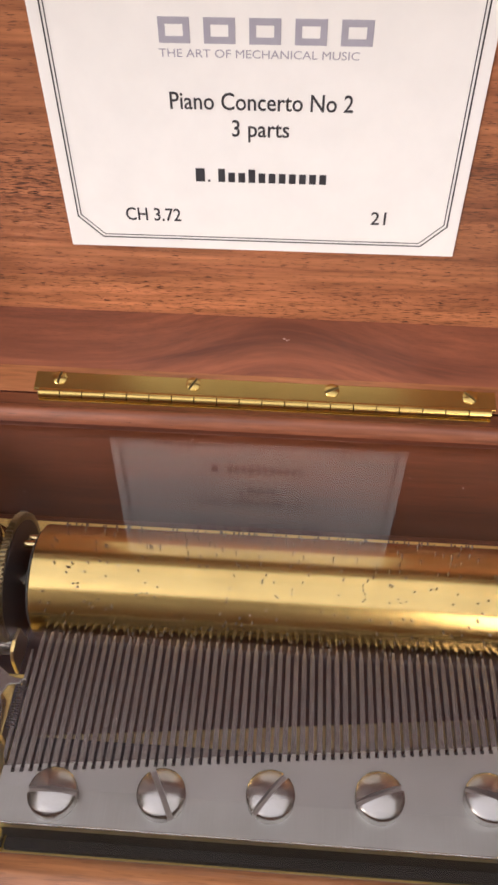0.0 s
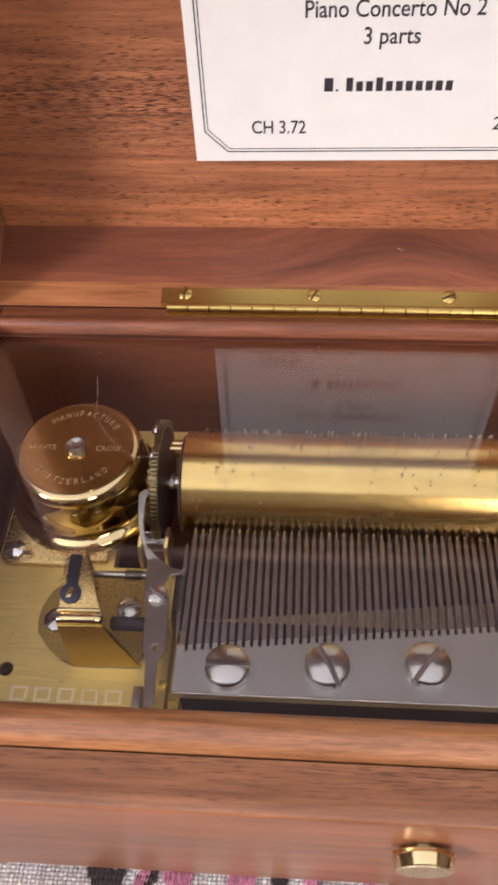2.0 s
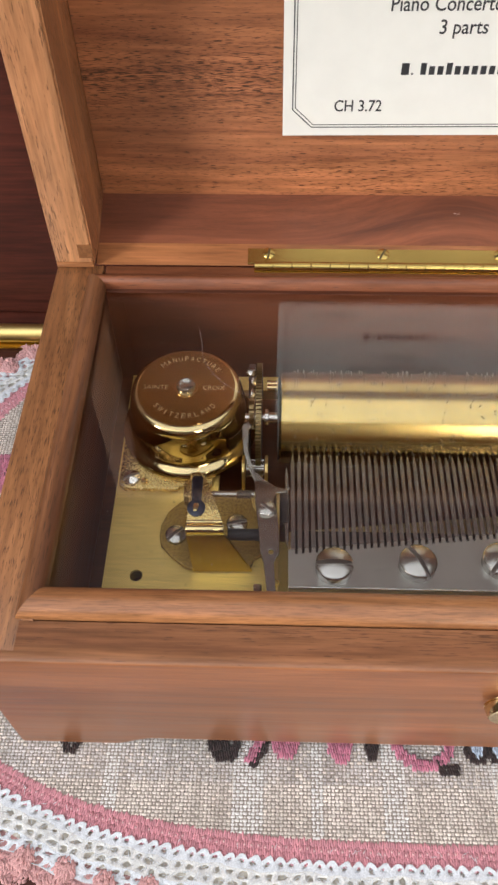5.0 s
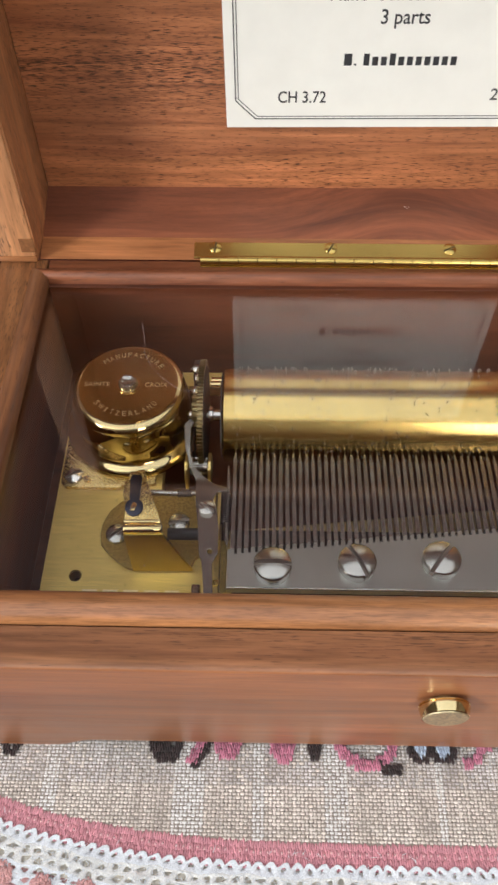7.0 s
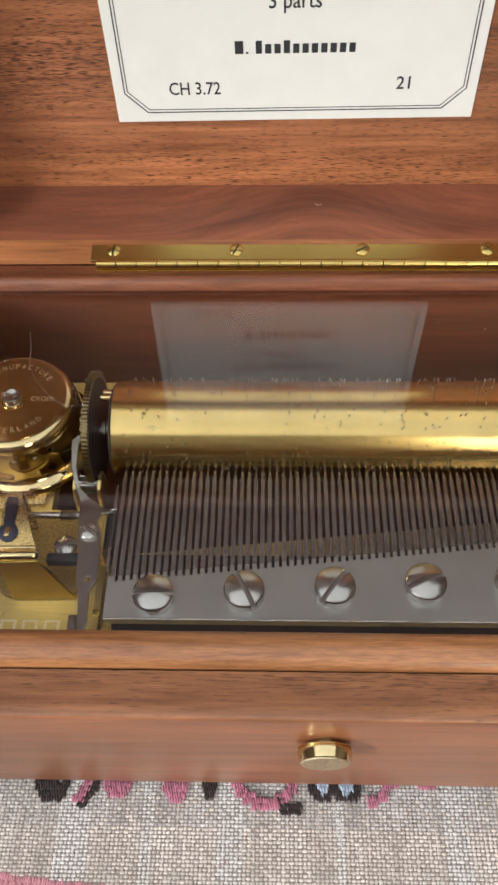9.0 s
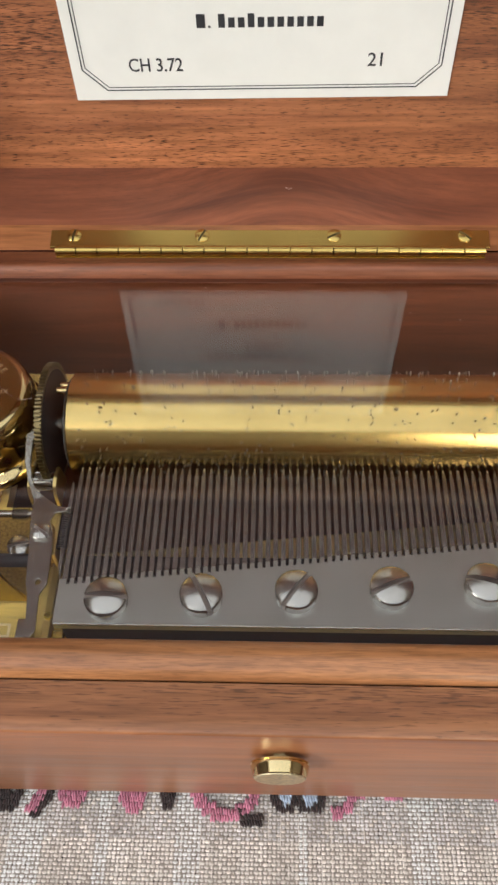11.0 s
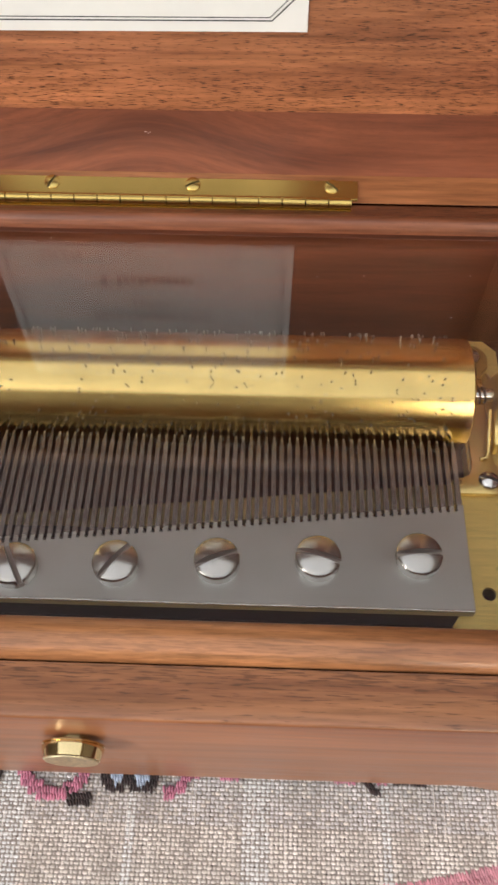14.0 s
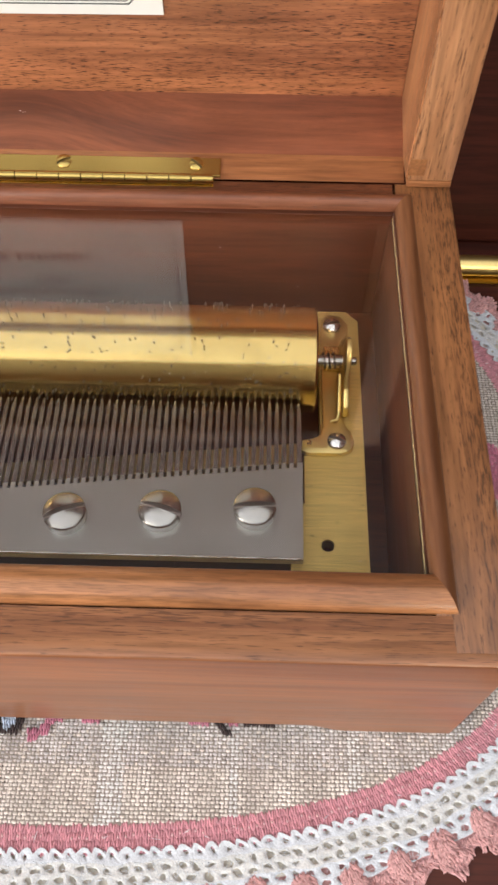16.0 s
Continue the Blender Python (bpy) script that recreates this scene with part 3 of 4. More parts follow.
def emblem_frame(x0, x1, z0, z1, w):
    """A plain hollow rectangle as seen from the front: corners in x and z, stroke w."""
    bm = bmesh.new()
    for a, b2, c, d in ((x0, x1, z1 - w, z1), (x0, x1, z0, z0 + w), (x0, x0 + w, z0 + w, z1 - w), (x1 - w, x1, z0 + w, z1 - w)):
        bm.faces.new([bm.verts.new((x, CY - 0.42, z)) for x, z in ((a, c), (b2, c), (b2, d), (a, d))])
    return bm


for k in range(5):
    part("emblem_frame", emblem_frame(-21.4 + 8.35 * k, -15.6 + 8.35 * k, 123.8, 128.4, 1.25), INK_GREY, card)

card.rotation_euler = (0, -radians(0.5), 0)

# ---- glass cover ----
cover = thing("glass_cover", (0, 81, 48.8), "clear glass pane lying over the movement below the lip", "glass cover")
pane = part("pane", box(-93.4, 93.4, 33.8, 128.4, 48.8, 50.4, 0.25), GLASS, cover, "clear glass")
pane.visible_shadow = False
rb = random.Random(3)
# Pale tube added for the bright glint along the pane's right edge.
part("sealing_bead", tube([(93.2 + rb.uniform(-0.06, 0.06), 36.2 + 1.47 * k, 50.55 + rb.uniform(-0.05, 0.05)) for k in range(62)], 0.1, 6), EDGE_GLINT, cover, "thin pale gold tube standing in for the glint of the glass edge", smooth=60)

# ---- the movement ----
PZ = 26.6
mv = thing("musical_movement", (0, 78, 22), "brass cylinder musical movement with a steel comb on its bedplate", "musical movement")


def pierced(poly, holes, low, high):
    """A plate in the xy plane with round holes (x, y, radius) right through it."""
    bm = bmesh.new()
    loops = [[Vector((x, y, 0)) for x, y in poly]]
    loops += [[Vector((hx + hr * math.cos(math.pi * k / 12), hy - hr * math.sin(math.pi * k / 12), 0)) for k in range(24)] for hx, hy, hr in holes]
    flat = [p for lp in loops for p in lp]
    lo = [bm.verts.new((p.x, p.y, low)) for p in flat]
    hi = [bm.verts.new((p.x, p.y, high)) for p in flat]
    for tri in tessellate_polygon(loops):
        bm.faces.new([lo[i] for i in tri])
        bm.faces.new([hi[i] for i in reversed(tri)])
    start = 0
    for lp in loops:
        n = len(lp)
        for k in range(n):
            a, b2 = start + k, start + (k + 1) % n
            bm.faces.new((lo[a], lo[b2], hi[b2], hi[a]))
        start += n
    return bm


HOLES = ((-79.1, 53.0, 1.55), (78.4, 53.2, 1.4))
BED = [(-87, 37), (87, 37), (87.3, 114), (84.5, 117), (77.4, 117), (77.4, 75), (73.6, 75), (73.6, 63), (-46.6, 63), (-46.6, 77.5), (-60.5, 77.5), (-60.5, 117), (-87, 117)]
part("bedplate", join(pierced(BED, HOLES, 22.6, PZ), box(-60.4, 77.3, 112, 117, 22.6, PZ - 0.02)), BRASS_PLATE, mv, "brushed brass bedplate")
for hx, hy, hr in HOLES:
    _bm = lathe([(hr - 0.02 - 0.18 * (k % 2), -3.9 + 0.24 * k) for k in range(15)], (hx, hy, PZ - 0.1), "z", 24)
    bmesh.ops.delete(_bm, geom=[f for f in _bm.faces if len(f.verts) > 4], context="FACES")
    part("threaded_bush", _bm, BRASS_GEAR, mv)
for k in range(5):
    x0 = -76.9 + 4.85 * k
    part("plate_emblem", join(box(x0, x0 + 3.5, 49.0, 49.5, PZ, PZ + 0.06), box(x0, x0 + 3.5, 46.5, 47.0, PZ, PZ + 0.06), box(x0, x0 + 0.6, 47.0, 49.0, PZ, PZ + 0.06), box(x0 + 2.9, x0 + 3.5, 47.0, 49.0, PZ, PZ + 0.06)), EMBLEM, mv)

# cylinder
AY, AZ, R = 95.0, 35.5, 12.0
cyl = part("cylinder", lathe([(0, 0), (9, 0), (11.2, 0), (R, 0.5), (R, 120.2), (11.2, 120.7), (9, 120.7), (0, 119.5)], (-45.0, AY, AZ), "x", 128), BRASS_CYLINDER, mv, "brushed brass cylinder set with steel pins", smooth=30)
# Black disc puts the shade on the cylinder's end into colour.
part("end_disc", lathe([(0, 0), (11.0, 0), (11.0, 0.3), (0, 0.3)], (-45.35, AY, AZ), "x", 48), BLACK, cyl, smooth=30)
part("arbor", lathe([(0, 0), (1.3, 0), (1.3, 136), (0, 136)], (-54.0, AY, AZ), "x", 16), STEEL_POLISHED, cyl, smooth=30)

rng = random.Random(7)
PITCH, TX0 = 113.4 / 71, -41.5
verts, faces = [], []
for tooth in range(72):
    for track in range(3):
        x = TX0 + tooth * PITCH + (track - 1) * 0.45
        for _ in range(rng.randint(2, 6)):
            a = rng.uniform(0, 2 * math.pi)
            out = Vector((0, math.cos(a), math.sin(a)))
            tan = Vector((0, -math.sin(a), math.cos(a)))
            c = Vector((x, AY, AZ)) + out * (R - 0.1)
            i = len(verts)
            for h, r in ((0, 0.22), (0.8, 0.17)):
                for k in range(5):
                    t = 2 * math.pi * k / 5
                    verts.append((c + out * h + tan * (r * math.cos(t)) + Vector((r * math.sin(t), 0, 0))) * MM - mv.location)
            for k in range(5):
                j = (k + 1) % 5
                faces.append((i + k, i + j, i + 5 + j, i + 5 + k))
            faces.append(tuple(i + 5 + k for k in range(5)))
me = bpy.data.meshes.new("pins")
me.from_pydata([tuple(v) for v in verts], [], faces)
me.materials.append(STEEL_PIN)
pins = new("pins", me)
pins.parent = cyl
tagged(pins, "fine steel pins", kind="stuff")

# comb
CT = 36.5


def root_y(x):
    return 55.6 + (x + 40.6) * (67.6 - 55.6) / 112.1


_back = []
for k in range(71, 0, -1):
    xg = TX0 + (k - 0.5) * PITCH
    _back += [(xg + 0.33, root_y(xg + 0.33)), (xg + 0.33, root_y(xg) - 1.3), (xg - 0.33, root_y(xg) - 1.3), (xg - 0.33, root_y(xg - 0.33))]
comb = part("comb", prism([(-42.6, 45.7), (72.6, 45.7), (72.6, root_y(72.6)), *_back, (-42.6, root_y(-42.6))], CT - 2.4, CT, "xy", 0.06), STEEL_COMB, mv, "brushed steel comb with seventy-two teeth")
# Polished rod added to give the front edge its highlight.
part("front_arris", rod((-42.4, 45.85, CT - 0.1), (72.4, 45.85, CT - 0.1), 0.22, 10), STEEL_POLISHED, comb, "polished rod added for the highlight of the front edge", smooth=40)
# Black colour and front ledge stand in for shade on block and bedplate.
part("comb_base", join(box(-41.5, 70.4, 46.0, 62, PZ, CT - 2.45, 0.2), box(-41.5, 70.3, 43.9, 45.9, PZ + 0.01, PZ + 1.6, 0.3)), BLACK, mv, "block under the comb, coloured black for the shade there")
part("comb_rest", prism([(-42.4, root_y(-42.4) + 1.6), (72.3, root_y(72.3) + 1.6), (72.3, root_y(72.3) + 6.4), (-42.4, root_y(-42.4) + 6.4)], CT - 5.0, CT - 2.9, "xy", 0.2), BRASS_REST, mv, "brass ledge under the roots of the teeth")
part("short_tooth", prism([(-43.3, 58.0), (-42.62, 56.0), (-42.62, 76.4), (-42.85, 76.8), (-42.85, 78.4), (-43.2, 78.4), (-43.3, 76.6)], CT - 1.3, CT - 0.03), STEEL_TOOTH_SHADED, comb, "narrow outermost tooth")
for k in range(72):
    x = TX0 + k * PITCH
    ry, tip = root_y(x) + 0.2, 82.4
    w0, w1 = 0.52, 0.44
    part("tooth", prism([(x - w0, ry - 0.6), (x + w0, ry - 0.6), (x + w1, tip - 1.9), (x + 0.2, tip - 1.2), (x + 0.2, tip), (x - 0.2, tip), (x - 0.2, tip - 1.2), (x - w1, tip - 1.9)], CT - 1.3, CT - 0.02 - 0.0003 * k), STEEL_TOOTH_SHADED, comb)
for k, ang in enumerate((0, 118, 52, 22, 165, 4)):
    x = -32.2 + 19.0 * k
    y = 50.7 + 1.05 * k
    slotted_screw("screw", (x, y, CT), "z", 4.3, 1.2, 2.4, (math.cos(radians(ang)), math.sin(radians(ang)), 0), STEEL_SCREW, comb, "polished steel dome screw", slot=0.12, depth=0.9)

# ---- wheel train, spring barrel and governor ----
def gear_wheel(x0, x1, r_root, r_tip, teeth, cy, cz, hub=0.0):
    """A toothed wheel on an axis along x."""
    bm = bmesh.new()
    prof = []
    for k in range(teeth):
        a = 2 * math.pi * k / teeth
        s = 2 * math.pi / teeth
        prof += [(r_root, a), (r_root, a + 0.42 * s), (r_tip, a + 0.55 * s), (r_tip, a + 0.87 * s)]
    sides = []
    for x in (x0, x1):
        sides.append([bm.verts.new((x, cy + r * math.cos(a), cz + r * math.sin(a))) for r, a in prof])
    n = len(prof)
    for i in range(n):
        bm.faces.new((sides[0][i], sides[0][(i + 1) % n], sides[1][(i + 1) % n], sides[1][i]))
    for side, x in zip(sides, (x0, x1)):
        c = bm.verts.new((x, cy, cz))
        for i in range(n):
            bm.faces.new((side[i], side[(i + 1) % n], c))
    return bm


wheel = part("great_wheel", gear_wheel(-50.9, -49.5, 13.25, 14.3, 90, AY, AZ), BRASS_GEAR, mv, "dark brass great wheel with fine teeth")
# Black disc laid on the wheel's face to darken it.
part("wheel_web", lathe([(0, 0), (12.7, 0), (12.7, 0.1), (0, 0.1)], (-49.48, AY, AZ), "x", 48), BLACK, wheel)
part("wheel_hub", lathe([(0, 0), (2.4, 0), (2.4, 0.8), (1.6, 1.0), (1.6, 3.0), (0, 3.0)], (-48.6, AY, AZ), "x", 24), STEEL_POLISHED, wheel, smooth=40)
for dy, dz in ((6.2, 6.4), (3.4, 8.2)):
    part("stop_post", lathe([(0, 0), (0.9, 0), (0.9, 2.6), (0, 2.6)], (-48.2, AY + dy, AZ + dz), "x", 14), BRASS_POLISHED, wheel, smooth=40)
part("drive_pinion", gear_wheel(-52.7, -51.4, 3.2, 4.4, 12, AY - 1, AZ + 3.4), BRASS_GEAR, mv, "small dark brass pinion beside the great wheel")
part("train_bridge", join(box(-53.2, -52.4, 86, 108, PZ, 32, 0.2), box(-53.2, -51.4, 104, 110, PZ, 40, 0.3)), STEEL_DARK, mv)
for x in (-54.3, -48.5):
    part("train_plate", prism([(77.6, PZ), (77.9, 31.5), (79.0, 33.6), (81.2, 34.2), (84.6, 33.2), (85.6, PZ)], x, x + 0.8, "yz", 0.12), BRASS_BRIDGE, mv, "upright brass plate of the wheel train")
part("train_pinion", gear_wheel(-53.3, -48.7, 1.3, 2.2, 9, 81.6, 31.6), STEEL_SATIN, mv, "steel pinion under the great wheel")
for dy, dz in ((1.5, 10.6), (7.0, 9.0)):
    part("train_nut", lathe([(0, 0), (1.5, 0), (1.5, 0.7), (1.2, 1.1), (0, 1.2)], (-52.3, AY + dy, AZ + dz - 3), "x", 20), STEEL_POLISHED, wheel, smooth=40)
slotted_screw("bridge_screw", (-52.6, 106.5, 40.0), "z", 1.4, 0.7, 0.6, (1, 0.3, 0), STEEL_POLISHED, mv, depth=0.3)

# spring barrel with an engraved cap
BX, BY = -68.9, 97.2
part("barrel_base", prism([(-86.3, 78.6), (-84.9, 77.1), (-71, 77.0), (-70.2, 78.0), (-62, 78.4), (-61.6, 113), (-64, 117), (-84, 117), (-86.3, 115)], PZ + 0.01, PZ + 1.5, "xy", 0.3), BRASS_COCK, mv, "polished brass foot of the spring barrel", smooth=35)
barrel = part("spring_barrel", lathe([(17.7, 1.5), (17.95, 2.0), (18.0, 2.7), (17.8, 3.4), (17.4, 3.95), (16.8, 4.4), (16.2, 4.75), (15.7, 5.15), (15.4, 5.7), (15.28, 6.4), (15.3, 8.0), (15.35, 9.6), (15.2, 11.6), (14.9, 13.3), (14.55, 14.8), (14.42, 15.18)], (BX, BY, PZ), "z", 128), BRASS_POLISHED, mv, "mirror-polished brass spring barrel", smooth=60)
cap = part("barrel_cap", lathe([(14.4, 0.05), (14.44, 0.4), (14.4, 0.9), (14.25, 1.5), (13.9, 2.05), (13.4, 2.5), (12.85, 2.75), (12.5, 2.82)], (BX, BY, PZ + 15.15), "z", 128), BRASS_POLISHED, barrel, smooth=60)
part("cap_disc", lathe([(0, 0), (12.48, 0), (12.4, 0.12), (0, 0.16)], (BX, BY, PZ + 18.0), "z", 96), BRASS_CAP, barrel, "reddish brass disc with engraved lettering")
part("cap_washer", lathe([(0, 0), (3.2, 0), (3.1, 0.35), (0, 0.4)], (BX, BY, PZ + 18.12), "z", 32), BRASS_POLISHED, barrel, smooth=35)
part("cap_stud", lathe([(0, 0), (2.5, 0), (2.45, 0.9), (2.1, 1.5), (1.6, 1.6), (0.9, 1.2), (0, 1.1)], (BX, BY, PZ + 18.1), "z", 32), STEEL_SCREW, barrel, smooth=35)
CAPZ = PZ + 18.22


def arc_text(words, radius, mid, span, size, inward=False):
    """Lettering round the cap's centre; mid: the angle of its middle; inward: the letters' feet point away from the centre."""
    bms = []
    n = len(words)
    for i, ch in enumerate(words):
        f = (i - (n - 1) / 2) / (n - 1)
        ang = radians(mid + (span * f if inward else -span * f))
        bm = text_bm(ch, size * (0.2 if ch == "I" else 0.95 if ch in "MW" else 0.66), size)
        wch = max(v.co.x for v in bm.verts)
        rot = ang + (math.pi / 2 if inward else -math.pi / 2)
        for v in bm.verts:
            px, py = v.co.x - wch / 2, v.co.y - size / 2
            v.co = (BX + radius * math.cos(ang) + px * math.cos(rot) - py * math.sin(rot), BY + radius * math.sin(ang) + px * math.sin(rot) + py * math.cos(rot), CAPZ)
        bms.append(bm)
    return join(*bms)


part("engraving", arc_text("MANUFACTURE", 9.9, 84, 92, 1.5), ENGRAVED, barrel)
part("engraving", arc_text("SWITZERLAND", 9.3, 270, 100, 1.5, True), ENGRAVED, barrel)
for words, x, w in (("SAINTE", -79.9, 6.4), ("CROIX", -64.6, 5.6)):
    bm = text_bm(words, w, 1.4)
    for v in bm.verts:
        v.co = (x + v.co.x, BY - 0.7 + v.co.y, CAPZ)
    part("engraving", bm, ENGRAVED, barrel)
slotted_screw("foot_screw", (-83.0, 80.2, PZ + 1.5), "z", 2.3, 0.9, 0.7, (1, 0.5, 0), STEEL_POLISHED, mv, depth=0.35)
part("foot_pin", lathe([(0, 0), (0.9, 0), (0.9, 0.8), (0, 1.0)], (-79.6, 79.2, PZ + 1.5), "z", 16), BRASS_POLISHED, mv, smooth=40)

# governor on its grained plate
gov = part("governor_plate", prism([(-69.8, 73.3), (-72.6, 70.4), (-74.1, 66.5), (-74.2, 63.4), (-73.7, 60.8), (-71.0, 57.8), (-67.3, 54.9), (-65.6, 54.4), (-51.6, 55.1), (-50.6, 57.4), (-48.8, 58.6), (-48.4, 60), (-49.6, 69.5), (-51.4, 72.4), (-52, 75.5), (-66, 75.8)], PZ + 0.01, PZ + 1.4, "xy", 0.2), BRASS_GRAINY, mv, "grained brass plate of the governor")
slotted_screw("governor_screw", (-70.1, 63.4, PZ + 1.4), "z", 2.6, 0.6, 1.0, (1, 0.9, 0), STEEL_SCREW, gov, depth=0.5)
slotted_screw("governor_screw", (-55.1, 66.8, PZ + 1.4), "z", 2.6, 0.6, 1.0, (1, 0.25, 0), STEEL_SCREW, gov, depth=0.5)


def sheet(corners, thick, bevel=0.12):
    """A flat metal sheet through four or more corners, with thickness."""
    bm = bmesh.new()
    c = [Vector(p) for p in corners]
    n = (c[1] - c[0]).cross(c[2] - c[0]).normalized()
    lo = [bm.verts.new(p - n * thick / 2) for p in c]
    hi = [bm.verts.new(p + n * thick / 2) for p in c]
    bm.faces.new(lo)
    bm.faces.new(hi)
    k = len(c)
    for i in range(k):
        bm.faces.new((lo[i], lo[(i + 1) % k], hi[(i + 1) % k], hi[i]))
    bmesh.ops.recalc_face_normals(bm, faces=bm.faces)
    bmesh.ops.bevel(bm, geom=bm.edges[:], offset=bevel, segments=2, affect="EDGES", profile=0.5)
    return bm


cock = part("governor_cock", sheet([(-66.3, 59.6, 40.6), (-57.9, 59.9, 40.6), (-62.2, 71.0, 42.4), (-66.0, 71.0, 42.4)], 0.8), BRASS_COCK, mv, "bent brass cock over the governor", smooth=35)
part("cock_bend", lathe([(1.05, 0), (1.15, 0.15), (1.15, 8.65), (1.05, 8.8)], (-66.5, 58.5, 39.75), (1, 0.02, 0), 20), BRASS_POLISHED, cock, smooth=40)
part("cock_bend", lathe([(0.5, 0), (0.55, 0.1), (0.55, 8.3), (0.5, 8.4)], (-66.4, 59.9, 40.6), (1, 0.02, 0), 16), BRASS_POLISHED, cock, smooth=40)
part("cock_apron", sheet([(-66.4, 57.3, 39.4), (-57.5, 57.6, 39.4), (-51.0, 54.7, 27.0), (-65.3, 54.4, 27.0)], 0.7), BRASS_GOLD, cock, "shiny golden apron of the cock")
part("cock_post", join(box(-66.1, -62.4, 71.1, 72.6, PZ, 42.6, 0.3), box(-68.0, -66.4, 68.5, 73.4, PZ, 38.0, 0.3)), BRASS_COCK, cock)
_arm = [(-65.3, 72.4), (-65.6, 71.6), (-65.4, 66.6), *[(-64.2 + 2.15 * math.cos(radians(a)), 64.4 + 2.15 * math.sin(radians(a))) for a in range(120, 421, 20)], (-63.1, 66.6), (-62.9, 71.6), (-63.2, 72.4)]
_bm = prism(_arm, 0.0, 0.5, "xy", 0.1)
for v in _bm.verts:
    v.co.z += 38.75 + (v.co.y - 60.5) * 0.155 + 2.25
    v.co.y -= 1.4
part("end_arm", _bm, BLUED, cock, "blued steel arm", smooth=35)
part("arm_pivot", prism([(-64.9, 61.9), (-64.0, 61.9), (-63.5, 63.4), (-63.8, 64.1), (-64.7, 64.1), (-65.0, 63.2)], 41.6, 42.3, "xy", 0.1), BRASS_POLISHED, cock, smooth=40)
worm = part("worm_shaft", rod((-62.2, 70.5, 36.2), (-50.8, 70.6, 36.2), 0.8, 16), STEEL_SCREW, mv, smooth=40)
part("worm_thread", lathe([(0.8 + (0.55 if k % 2 else 0.0), 0.28 * k) for k in range(14)], (-55.2, 70.55, 36.2), "x", 20), STEEL_SCREW, worm, "fluted steel worm", smooth=30)
part("buffer_pin", join(lathe([(1.25, 0), (1.45, 0.2), (1.45, 8.6), (1.3, 8.8)], (-57.0, 60.7, 33.8), "x", 20)), BLACK, mv, "black rubber buffer", smooth=40)

# stop lever with its spring
_lever = [(-53.0, 89.6), (-54.4, 88.4), (-53.9, 82.1), (-52.6, 77.5), (-50.8, 73.5), (-50.6, 68.0), (-49.6, 60.1), (-49.1, 53.8), (-48.3, 51.4), (-47.5, 44.4), (-47.5, 42.7), (-46.3, 42.4), (-45.4, 43.9),
          (-45.9, 51.5), (-44.7, 54.0), (-44.8, 60.3), (-45.4, 65.5), (-46.4, 68.1), (-45.6, 70.2), (-43.5, 70.5), (-42.2, 71.9), (-43.6, 71.6), (-45.5, 72.0), (-48.7, 74.2), (-51.1, 76.4), (-52.2, 79.8), (-52.6, 82.1), (-52.6, 87.3), (-51.8, 88.7)]
_bm = pierced(_lever, [(-46.6, 54.2, 0.6)], 36.9, 37.6)
bmesh.ops.recalc_face_normals(_bm, faces=_bm.faces)
bmesh.ops.bevel(_bm, geom=[e for e in _bm.edges if e.calc_face_angle(0) > radians(50) and abs(e.verts[0].co.z - e.verts[1].co.z) < 0.1], offset=0.14, segments=2, affect="EDGES", profile=0.5)
for v in _bm.verts:
    v.co.z += max(0.0, v.co.y - 74) * 0.2
lever = part("stop_lever", _bm, STEEL_SATIN, mv, "long flat steel stop lever")
slotted_screw("lever_screw", (-47.8, 65.4, 37.6), "z", 2.0, 0.5, 0.9, (1, -0.7, 0), STEEL_SCREW, lever, depth=0.4)
part("lever_foot", box(-50.6, -48.6, 41.5, 48.0, PZ, 33.5, 0.3), STEEL_SATIN, mv, smooth=35)
part("lever_post", box(-49.6, -46.4, 62.5, 69, PZ, 36.85, 0.3), BRASS_COCK, mv)
part("side_strip", join(box(-46.2, -44.6, 44.5, 62, PZ, 30.5, 0.25), box(-45.5, -44.6, 61, 72, PZ, 36.0, 0.25)), BRASS_BRIDGE, mv, "narrow brass strip beside the comb")
part("brass_stud", lathe([(0, 0), (0.8, 0), (0.8, 0.6), (0, 0.7)], (-45.3, 49.6, 30.5), "z", 14), BRASS_GOLD, mv, smooth=40)
part("brass_block", box(-44.3, -41.8, 43.6, 47.0, PZ, 29.5, 0.2), BRASS_GOLD, mv)
_coil = [(-43.5 + 1.05 * math.cos(2 * math.pi * i / 10), 62.6 + 8.2 * i / 150, 35.7 + 1.0 * math.sin(2 * math.pi * i / 10)) for i in range(151)]
part("return_spring", tube(_coil, 0.2, 5), STEEL_DARK, mv, "tiny coiled steel spring", smooth=60)
part("spring_hook", tube([(-43.6, 70.4, 36.0), (-43.5, 71.0, 36.9), (-43.0, 71.2, 37.9), (-42.4, 71.5, 37.8)], 0.2, 6), STEEL_SATIN, mv, smooth=60)
part("spring_hook", tube([(-43.6, 63.2, 36.0), (-43.5, 62.4, 35.2), (-43.7, 61.6, 34.2)], 0.2, 6), STEEL_SATIN, mv, smooth=60)

# bridge at the far end of the cylinder
bridge = part("end_bridge", prism([(72.8, 75.6), (74.5, 74.9), (82.0, 74.9), (84.2, 76.0), (84.9, 78.2), (84.3, 80.6), (83.0, 82.2), (82.4, 84), (82.4, 106), (84.4, 108.5), (84.6, 112), (82.6, 114.6), (79.6, 114.9), (77.9, 113), (77.8, 108), (77.8, 82), (77.0, 79.6), (75.4, 78.8), (73.2, 78.4)], PZ + 0.01, PZ + 1.5, "xy", 0.35), BRASS_BRIDGE, mv, "golden brass bridge carrying the cylinder arbor", smooth=35)
